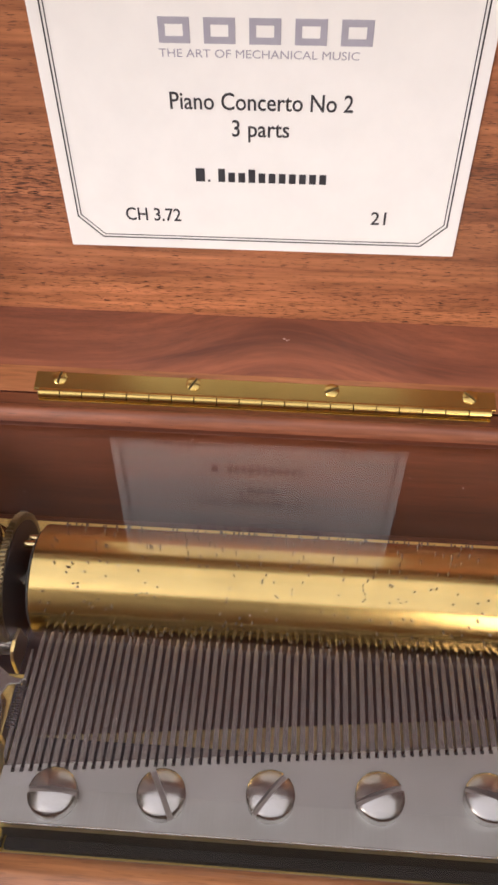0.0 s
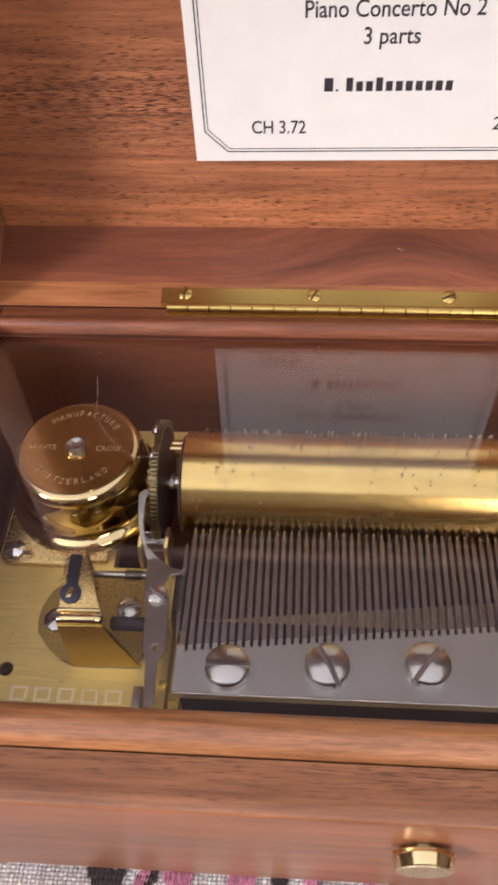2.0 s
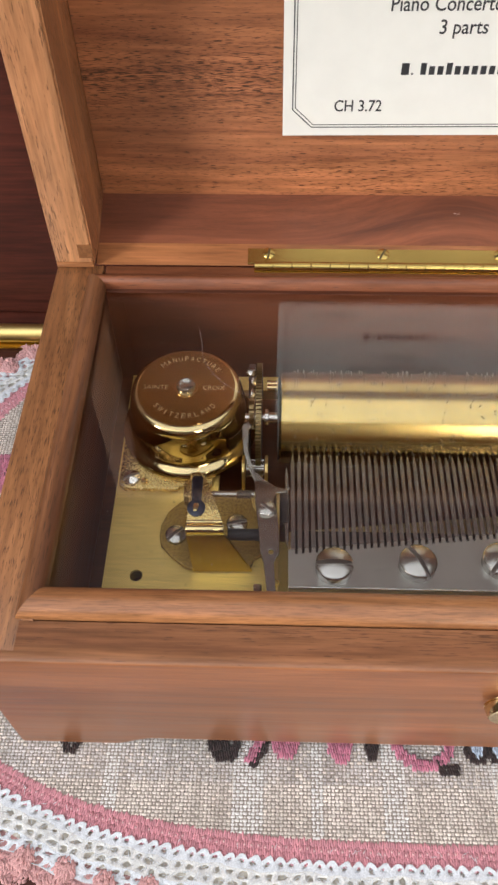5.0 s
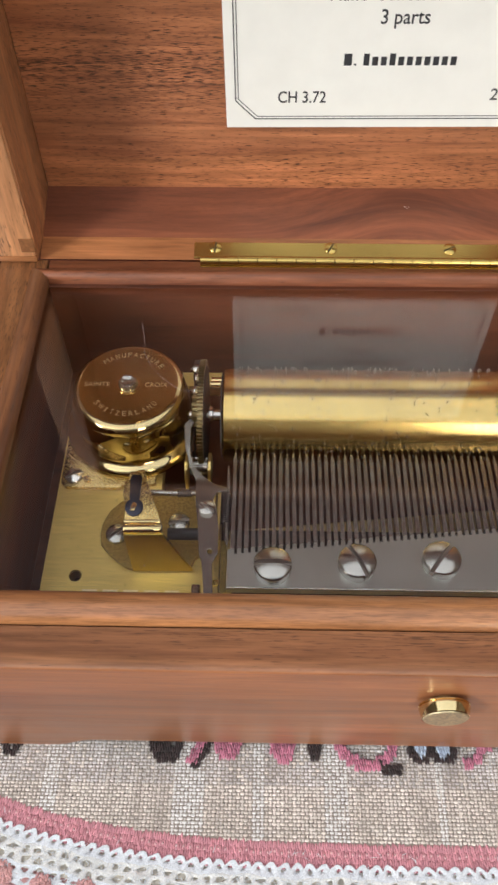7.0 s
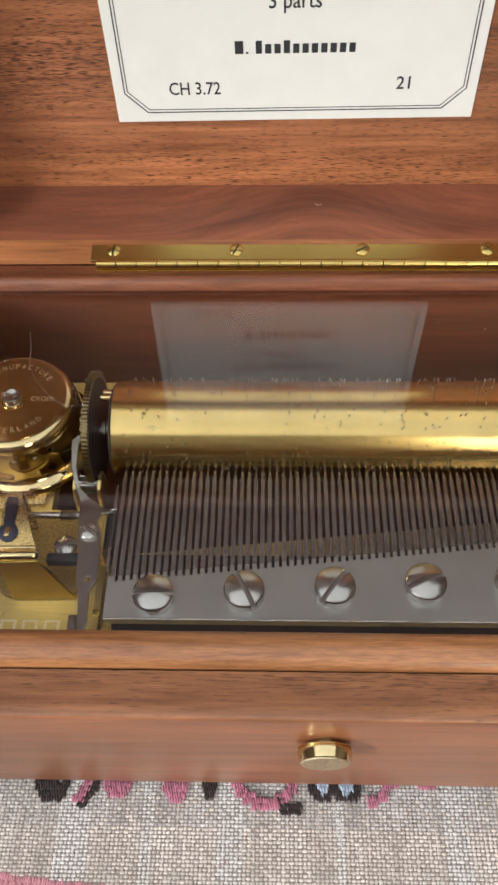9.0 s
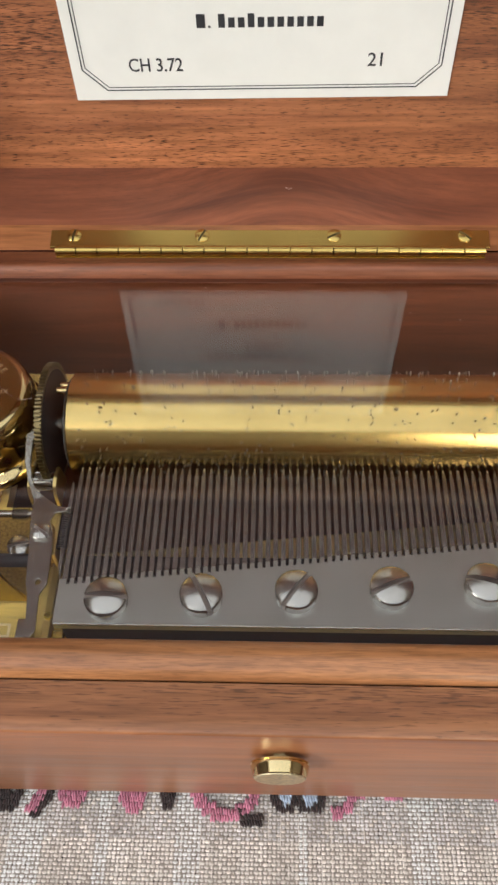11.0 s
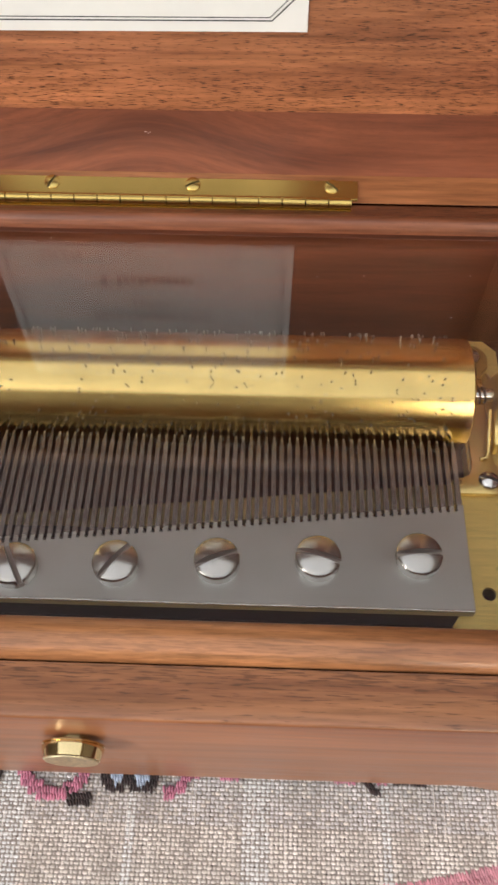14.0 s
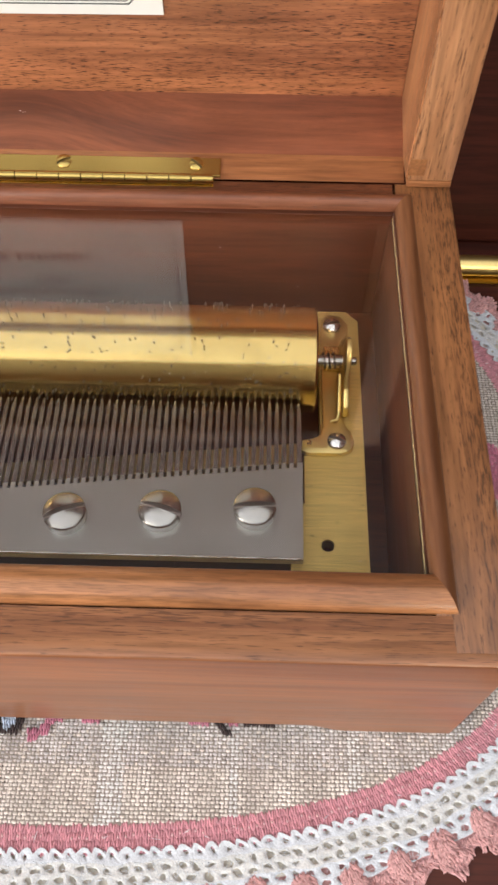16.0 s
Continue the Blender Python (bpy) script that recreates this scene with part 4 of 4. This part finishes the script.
part("bridge_upright", prism([(84.6, PZ + 1.4), (84.9, 31.5), (88.8, 33.2), (91.2, 38.5), (92.6, 41.4), (94.0, 42.3), (96.0, 42.3), (97.6, 41.0), (99.0, 38.0), (100.6, 33), (104.5, 30.6), (105, PZ + 1.4)], 82.3, 83.5, "yz", 0.25), BRASS_BRIDGE, bridge, smooth=35)
part("bridge_spring", tube([(79.6, 83.2, PZ + 1.9), (80.9, 83.4, PZ + 2.0), (81.4, 84.6, PZ + 2.6), (81.4, 88.0, PZ + 4.6), (81.4, 92.2, PZ + 7.6)], 0.5, 8), BRASS_BRIDGE, bridge, "bent brass leaf spring", smooth=60)
part("bridge_web", box(78.2, 82.2, 97.5, 104, PZ + 1.4, PZ + 3.0, 0.4), BRASS_COCK, bridge)
part("arbor_collar", lathe([(0, 0), (1.3, 0), (1.4, 0.1), (1.4, 5.2), (0, 5.2)], (76.6, AY, AZ), "x", 24), STEEL_SCREW, bridge, smooth=40)
part("arbor_coil", tube([(77.4 + 3.4 * i / 36, AY + 1.75 * math.cos(2 * math.pi * i / 12), AZ + 1.75 * math.sin(2 * math.pi * i / 12)) for i in range(37)], 0.2, 6), STEEL_DARK, bridge, "dark wire spring on the arbor", smooth=60)
part("arbor_end", lathe([(0, 0), (0.95, 0), (0.95, 1.2), (0.5, 1.5), (0, 1.5)], (83.7, AY, AZ), "x", 20), STEEL_SATIN, bridge, smooth=40)
slotted_screw("bridge_screw", (80.8, 77.9, PZ + 1.5), "z", 2.15, 0.9, 0.8, (1, -0.35, 0), STEEL_POLISHED, bridge, depth=0.4)
slotted_screw("bridge_screw", (80.6, 111.0, PZ + 1.5), "z", 2.15, 0.9, 0.8, (1, 0.2, 0), STEEL_POLISHED, bridge, depth=0.4)
part("bridge_pin", lathe([(0, 0), (0.6, 0), (0.6, 0.5), (0, 0.6)], (74.6, 77.4, PZ + 1.5), "z", 12), BRASS_COCK, bridge, smooth=40)

# a stray fibre on the glass
_fib = [(-65.6, 113.2), (-64.9, 110.1), (-64.3, 107.1), (-64.2, 104.7), (-63.7, 102.2), (-62.6, 99.7), (-61.3, 97.4), (-59.4, 95.2), (-57.6, 93.4), (-55.8, 92.0), (-54.0, 90.7), (-52.2, 90.4), (-50.5, 90.8)]
fibre = part("loose_thread", tube([(x - 0.9, y + 0.8, 50.47) for x, y in _fib], 0.021, 5), FIBRE, smooth=60)
tagged(fibre, "fine pale loose thread lying curled on the glass", "thread")

# specks of dust on the glass and a pale scuff on the lid
rd = random.Random(21)
specks = [lathe([(0, 0), (r, 0.01), (r * 0.6, r), (0, r * 1.2)], (rd.uniform(-88, 90), rd.uniform(38, 126), 50.4), "z", 6) for r in (rd.uniform(0.05, 0.13) for _ in range(46))]
dust = part("dust", join(*specks), FIBRE, None, kind="stuff")
tagged(dust, "a few pale dust specks lying on the glass", "dust", kind="stuff")
for _dx, _dy, _w in ((0, 0, 0.5), (0.75, -0.35, 0.28), (1.3, -0.1, 0.18)):
    _z = 54.5 + (151.9 + _dy - 142.4) * 0.3679
    part("scuff", box(3.4 + _dx, 3.4 + _dx + _w, 151.9 + _dy, 152.05 + _dy, _z - 0.1, _z + 0.08), FIBRE, lid, "tiny pale chip in the finish")
for _k in range(9):
    _x, _y, _a = rd.uniform(-90, 80), rd.uniform(3, 18), rd.uniform(0, 3)
    lint = part("lint_fibre", tube([(_x + 4 * f * math.cos(_a + f), _y + 4 * f * math.sin(_a + f), 0.15 + 0.9 * math.sin(3 * f)) for f in (0, 0.2, 0.4, 0.6, 0.8, 1.0)], 0.035, 4), FIBRE, None, smooth=60)
    tagged(lint, "fine pale fibre standing off the linen", "fibre", "lint on the doily")

# ---- the embroidered cloth ----
cloth = thing("doily", (0, 78, -2), "linen doily with pink edging, white lace border and embroidered flowers", "doily")
OX, OY, OA, OB, ON = -4.0, 80.0, 137.0, 79.5, 3.0


def outline(offset, count=720):
    """Points and outward normals of the rounded outline, moved outward by offset, at even steps."""
    raw = []
    for k in range(2880):
        a = 2 * math.pi * k / 2880
        c, s = math.cos(a), math.sin(a)
        raw.append(Vector((OX + OA * math.copysign(abs(c) ** (2 / ON), c), OY + OB * math.copysign(abs(s) ** (2 / ON), s))))
    pts = []
    for k, p in enumerate(raw):
        d = raw[(k + 3) % len(raw)] - raw[k - 3]
        d.normalize()
        pts.append(p + Vector((d.y, -d.x)) * offset)
    cum = [0.0]
    for p, q in zip(pts, pts[1:] + pts[:1]):
        cum.append(cum[-1] + (q - p).length)
    out, j = [], 0
    for k in range(count):
        t = cum[-1] * k / count
        while cum[j + 1] < t:
            j += 1
        f = (t - cum[j]) / max(cum[j + 1] - cum[j], 1e-9)
        p = pts[j].lerp(pts[(j + 1) % len(pts)], f)
        d = (pts[(j + 2) % len(pts)] - pts[j - 1]).normalized()
        out.append((p, Vector((d.y, -d.x)), d))
    return out, cum[-1]


def inside(x, y, offset=0.0):
    return (abs(x - OX) / (OA + offset)) ** ON + (abs(y - OY) / (OB + offset)) ** ON < 1


def seen(x, y):
    """The cloth under the box stays plain."""
    return not (-101 < x < 101 and 27 < y < 129)


class Tufts:
    """Many small rounded stitches joined into one mesh."""
    SHAPE = [(1.0, 0.0), (0.86, 0.62), (0.5, 0.92)]

    def __init__(self, seg=8):
        self.v, self.f, self.seg = [], [], seg

    def add(self, x, y, z, lx, ly, h, turn=0.0):
        i, n = len(self.v), self.seg
        ca, sa = math.cos(turn), math.sin(turn)
        for r, up in self.SHAPE:
            for k in range(n):
                a = 2 * math.pi * k / n
                px, py = lx * r * math.cos(a), ly * r * math.sin(a)
                self.v.append((x + px * ca - py * sa, y + px * sa + py * ca, z + h * up))
        self.v.append((x, y, z + h))
        for b in range(2):
            for k in range(n):
                j = (k + 1) % n
                self.f.append((i + b * n + k, i + b * n + j, i + b * n + n + j, i + b * n + n + k))
        for k in range(n):
            self.f.append((i + 2 * n + k, i + 2 * n + (k + 1) % n, i + 3 * n))

    def part(self, name, mat, parent, label="", kind="stuff"):
        off = root_place(parent)
        m = bpy.data.meshes.new(name)
        m.from_pydata([(x * MM - off.x, y * MM - off.y, z * MM - off.z) for x, y, z in self.v], [], self.f)
        m.polygons.foreach_set("use_smooth", [True] * len(m.polygons))
        m.materials.append(mat)
        ob = new(name, m)
        ob.parent = parent
        return tagged(ob, label, kind=kind)


rc = random.Random(11)
ring, _ = outline(0.6, 240)
part("linen_ground", prism([(p.x, p.y) for p, n, d in ring], -1.9, -0.40), LINEN_BACK, cloth, "linen ground darkened for the shade in the gaps of the weave")
weave, pale, grey, gap_specks = Tufts(6), Tufts(6), Tufts(6), Tufts(5)
PALE_X = ((-86, -82), (-55, -47), (-36, -33), (-19, -13.5), (7, 9), (31, 36), (59, 61), (84, 87))
PX, PY = 0.94, 0.80
for row in range(int(2 * OB / PY) + 1):
    y = OY - OB + row * PY
    for c in range(int(2 * OA / PX) + 1):
        x = OX - OA + c * PX
        if inside(x, y, -0.2) and seen(x, y):
            k = rc.uniform(0.86, 1.12)
            over = (row + c) % 2 == 0
            # Greyer threads before the box paint its shadow on the cloth.
            t = pale if any(a < x < b for a, b in PALE_X) else grey if 12.6 < y < 30 and abs(x) < 112 and rc.random() < 0.85 else weave
            t.add(x + rc.uniform(-0.07, 0.07), y + rc.uniform(-0.06, 0.06), -0.53, (0.66 if over else 0.56) * k, 0.40 * k, (0.24 if over else 0.17) * rc.uniform(0.85, 1.15), rc.uniform(-0.12, 0.12) + (0 if over else math.pi / 2))
            # Dark specks stand in for shaded gaps between the threads.
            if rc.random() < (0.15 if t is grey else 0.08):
                gap_specks.add(x + PX / 2, y + PY / 2, -0.42, rc.uniform(0.12, 0.26), rc.uniform(0.1, 0.18), 0.12, rc.uniform(0, 3))
weave.part("weave", LINEN, cloth, "plain-woven cream linen threads")
pale.part("pale_threads", LINEN_PALE, cloth, "whiter stripes in the weave")
grey.part("grey_threads", LINEN_SHADED, cloth, "threads greyed for the shadow of the box on the cloth")
gap_specks.part("dark_slub", BROWN, cloth, "dark specks standing in for shaded gaps between the threads")
warp = Tufts(6)
for k in range(190):
    x = OX - OA + 2 * OA * (k + rc.uniform(0, 0.8)) / 190
    y = OY - OB
    while y < 34:
        ln = rc.uniform(1.5, 4.5)
        if inside(x, y, -3) and seen(x, y + ln) and rc.random() < 0.3:
            warp.add(x + 0.12 * math.sin(y), y + ln, -0.38, ln, 0.11, 0.08, math.pi / 2 + rc.uniform(-0.02, 0.02))
        y += 2 * ln
warp.part("warp_threads", LINEN, cloth, "fine pale threads lying over the weave")

band, dots = Tufts(6), Tufts(6)
for off, half in ((0.5, 1.0), (2.0, 1.0), (3.5, 1.0), (4.7, 0.8)):
    ring, length = outline(off, 1410)
    for k, (p, n, d) in enumerate(ring):
        if seen(p.x, p.y):
            w, face = rc.uniform(-0.3, 0.3), math.atan2(n.y, n.x)
            lean = (0.16, -0.16, 0.0)[k % 3]
            high = (0.26, 0.26, 0.12)[k % 3]
            band.add(p.x + n.x * w, p.y + n.y * w, -0.46, half * rc.uniform(0.9, 1.2), 0.31, high * rc.uniform(0.75, 1.2), face + lean + rc.uniform(-0.1, 0.1))
            if off == 2.0 and k % 3 == 2 and rc.random() < 0.8:
                dots.add(p.x + n.x * w, p.y + n.y * w, -0.36, 0.34, 0.26, 0.15, face)
dots.part("edging_dots", PINK_PALE, cloth, "paler pink purl stitches in the edging")
band.part("pink_edging", PINK, cloth, "old-rose pink knitted edging")

ring, _ = outline(5.4, 240)
part("pink_backing", prism([(p.x, p.y) for p, n, d in ring], -1.9, -0.6), PINK, cloth)
ring, _ = outline(12.0, 240)
part("lining", prism([(p.x, p.y) for p, n, d in ring], -1.95, -1.2), LINING, cloth)


def lace(rows, count, label, mat, first=0):
    """White openwork: cells in staggered rows along the edge, each with an uneven hole and a rounded thread round it."""
    t = Tufts()
    rings = {}

    def place(off, u):
        key = round(off, 2)
        if key not in rings:
            rings[key] = outline(off, count * 4)[0]
        r = rings[key]
        x = (u * 4) % len(r)
        k = int(x)
        p, q = r[k][0], r[(k + 1) % len(r)][0]
        return p.lerp(q, x - k)
    for row, (o0, o1) in enumerate(rows, first):
        for c in range(count):
            u0 = c + 0.5 * (row % 2)
            mid = place((o0 + o1) / 2, u0 + 0.5)
            if not seen(mid.x, mid.y):
                continue
            slim = 1.0 if row else 0.6
            hu, hv = rc.uniform(0.2, 0.33) * slim, rc.uniform(0.2, 0.33) * slim
            cu, cv = 0.5 + rc.uniform(-0.06, 0.06), 0.5 + rc.uniform(-0.06, 0.06)
            i = len(t.v)
            for ring in range(3):
                for k in range(16):
                    a = 2 * math.pi * k / 16
                    ca, sa = math.cos(a), math.sin(a)
                    m = max(abs(ca), abs(sa))
                    ou, ov = 0.5 + 0.5 * ca / m, 0.5 + 0.5 * sa / m
                    iu, iv = cu + hu * ca * rc.uniform(0.8, 1.2), cv + hv * sa * rc.uniform(0.8, 1.2)
                    f = (0.0, 0.55, 1.0)[ring]
                    u, v = ou + (iu - ou) * f, ov + (iv - ov) * f
                    if row == 0:
                        v += 0.24 * (1 - v) * (1 - 2 * abs(math.sin(math.pi * u)) ** 0.9)
                    o = o0 + (o1 - o0) * v
                    w = u0 + u
                    calm = 1 if row else v
                    p = place(round(o + calm * (0.3 * math.sin(0.9 * w) + 0.22 * math.sin(2.7 * w + 2.2 * o)), 1), w + 0.08 * math.sin(1.9 * w - 1.6 * o) + 0.05 * math.sin(4.3 * w + o))
                    z = (0.05, 0.09, -0.2)[ring] - 0.07 * (o - 4.6) + (rc.uniform(-0.08, 0.08) if ring else 0.0)
                    t.v.append((p.x, p.y, z))
            for ring in range(2):
                for k in range(16):
                    j = (k + 1) % 16
                    t.f.append((i + ring * 16 + k, i + ring * 16 + j, i + ring * 16 + 16 + j, i + ring * 16 + 16 + k))
    t.part("lace_border", mat, cloth, label)


lace(((4.6, 7.0),), 264, "waved white edge of the lace", WHITE)
lace(((7.0, 9.1), (9.1, 11.2)), 264, "cream openwork in the lace", CREAM, 1)
lace(((11.2, 13.4), (13.4, 15.6)), 264, "openwork white lace", WHITE, 3)

scallop = Tufts(6)
ring, _ = outline(14.4, 84)
skirt, _ = outline(17.0, 84 * 12)
for k, (p, n, d) in enumerate(ring):
    if not seen(p.x, p.y):
        continue
    big = rc.uniform(2.6, 3.3)
    face = math.atan2(n.y, n.x)
    push = rc.uniform(0.0, 1.0)
    cx, cy = p.x + n.x * push, p.y + n.y * push
    # a rounded head of crowded stitches over the lace, on a soft pad
    scallop.add(cx, cy, -0.95, big * 0.98, big * 0.98, 0.62, face)
    for _ in range(90):
        r, a = math.sqrt(rc.random()), rc.uniform(0, 2 * math.pi)
        x, y = r * math.cos(a), r * math.sin(a)
        lean = face + 0.75 * y + rc.uniform(-0.45, 0.45)
        e = big * 0.93
        scallop.add(cx + e * (x * n.x + y * d.x), cy + e * (x * n.y + y * d.y), -0.72 + 0.52 * math.sqrt(max(0.0, 1 - r * r)) + rc.uniform(-0.06, 0.06), rc.uniform(0.5, 0.95), rc.uniform(0.26, 0.36), 0.32, lean)
# looser trebles below the heads, ending in shallow waves
edge_ring, _ = outline(19.4, 84 * 6)
part("rose_backing", prism([(p.x + n.x * 1.5 * math.cos(math.pi * k / 3), p.y + n.y * 1.5 * math.cos(math.pi * k / 3)) for k, (p, n, d) in enumerate(edge_ring)], -1.99, -1.75), ROSE, cloth)
for k, (p, n, d) in enumerate(skirt):
    if not seen(p.x, p.y):
        continue
    wave = math.cos(2 * math.pi * k / 12)
    face = math.atan2(n.y, n.x)
    w = -1.2 - 0.8 * wave
    while w < 2.8 + 1.6 * wave + rc.uniform(-0.3, 0.4):
        for _ in range(3):
            u, v = rc.uniform(-0.4, 0.4), w + rc.uniform(-0.3, 0.3)
            scallop.add(p.x + n.x * v + d.x * u, p.y + n.y * v + d.y * u, -1.62 + 0.3 * math.sin(1.3 * v + 2.1 * wave) + rc.uniform(0, 0.2), rc.uniform(0.5, 0.9), rc.uniform(0.22, 0.32), 0.36, face + rc.uniform(-0.5, 0.5) + 0.5 * math.sin(1.9 * v))
        w += 0.75
scallop.part("rose_edging", ROSE, cloth, "dusty-rose crochet scallops")

# stray fibres standing off the crochet
fuzz = Tufts(4)
for off, share in ((2.5, 0.08), (5.6, 1.0), (7.0, 1.0), (8.6, 1.0), (10.4, 1.0), (12.4, 1.0), (14.6, 0.6)):
    for p, n, d in outline(off, 1300)[0]:
        if seen(p.x, p.y) and rc.random() < share:
            u = rc.uniform(-0.9, 0.9)
            fuzz.add(p.x + n.x * u, p.y + n.y * u, 0.1 - 0.07 * max(off - 4.6, 3.0) * 0.9 if off > 5 else -0.12, rc.uniform(0.5, 1.3), rc.uniform(0.05, 0.09), 0.07, rc.uniform(0, math.pi))
fuzz.part("fuzz", WHITE, cloth)

# embroidered motifs on the front of the cloth
brown, mauve, blue, white = Tufts(6), Tufts(6), Tufts(6), Tufts(6)


def fill(t, test, x0, x1, y0, y1, lean=0.0):
    y = y0
    row = 0
    while y < y1:
        x = x0 + 0.3 * (row % 2)
        while x < x1:
            if test(x, y):
                t.add(x + rc.uniform(-0.08, 0.08), y + rc.uniform(-0.25, 0.25), -0.12, 0.95, 0.34, 0.55 * rc.uniform(0.8, 1.1), math.pi / 2 + lean + rc.uniform(-0.18, 0.18))
            x += 0.58
        y += 1.15
        row += 1


def oval(cx, cy, rx, ry):
    return lambda x, y: ((x - cx) / rx) ** 2 + ((y - cy) / ry) ** 2 < 1


def arc_band(cx, cy, r, w, a0, a1, flat=1.0):
    def test(x, y):
        dx, dy = x - cx, (y - cy) / flat
        return abs(math.hypot(dx, dy) - r) < w and a0 <= math.degrees(math.atan2(dy, dx)) % 360 <= a1
    return test


fill(brown, lambda x, y: oval(-57.2, 21.8, 4.0, 4.2)(x, y) and not oval(-55.5, 23, 0.8, 1.6)(x, y), -62, -52, 16, 27)
fill(mauve, lambda x, y: abs((x + 49.6) - (y - 20.5) * 0.5) < 1.3 and 18 < y < 24, -54, -45, 17, 25, -0.3)
fill(brown, lambda x, y: abs((x + 48.0) - (y - 20.5) * 0.55) < 1.0 and 17 < y < 24, -54, -44, 16, 25, -0.3)
fill(mauve, oval(-42.4, 22.5, 3.3, 4.0), -47, -38, 17, 27)
fill(mauve, oval(-29.0, 22.0, 3.1, 4.4), -33, -25, 16, 27)
fill(brown, oval(-21.4, 22.6, 1.5, 4.4), -24, -19, 17, 27)
fill(mauve, arc_band(-8.8, 24.0, 6.6, 1.35, 185, 355, 0.92), -18, 0, 15, 27)
fill(brown, lambda x, y: oval(-3.2, 17.0, 2.6, 1.5)(x, y) or oval(-5.3, 18.3, 1.0, 1.0)(x, y), -8, 1, 14, 20, 0.4)
fill(brown, lambda x, y: (oval(4.1, 21.6, 3.3, 3.0)(x, y) and not oval(4.2, 22.6, 1.6, 2.6)(x, y)) or (oval(9.6, 21.4, 3.2, 3.0)(x, y) and not oval(9.5, 22.4, 1.7, 2.5)(x, y)), 0, 14, 17, 25)
fill(blue, lambda x, y: oval(4.2, 22.6, 1.6, 2.6)(x, y) or oval(9.5, 22.4, 1.7, 2.5)(x, y), 1, 13, 19, 25)
fill(mauve, arc_band(14.6, 22.8, 4.2, 1.0, 265, 360), 12, 21, 17, 24)
fill(mauve, oval(20.0, 23.5, 2.0, 2.0), 16, 24, 20, 26)
fill(mauve, oval(27.4, 23.4, 2.6, 1.7), 23, 31, 20, 26)
fill(mauve, oval(51.4, 23.4, 2.8, 2.0), 46, 56, 20, 26)
fill(brown, lambda x, y: abs((x - 56.6) + (y - 21.4) * 0.9) < 1.0 and 19.6 < y < 25, 51, 62, 18, 26, 0.4)
fill(mauve, oval(59.0, 23.2, 1.3, 2.0), 56, 62, 20, 26)
fill(brown, oval(65.0, 23.4, 4.2, 2.0), 60, 70, 20, 26)
fill(brown, lambda x, y: abs(abs(x + 95.0) - (y - 18.6) * 0.7) < 0.9 and 18.4 < y < 25, -101, -89, 17, 25)
fill(mauve, oval(-87.0, 23.6, 2.2, 1.6), -91, -83, 20, 26)
fill(mauve, oval(-128.0, 101.0, 5.5, 7.0), -135, -120, 92, 110)
fill(brown, oval(-126.5, 101.0, 1.6, 2.2), -130, -123, 97, 105)
fill(mauve, oval(124.0, 88.0, 4.5, 8.0), 115, 131, 78, 98)
fill(mauve, oval(118.0, 66.0, 3.5, 6.0), 113, 123, 58, 74)
brown.part("brown_stitches", BROWN, cloth, "dark brown embroidery stitches")
mauve.part("pink_stitches", MAUVE, cloth, "rose and mauve embroidery stitches")
blue.part("pale_blue_stitches", PALE_BLUE, cloth, "pale blue-white embroidery stitches")
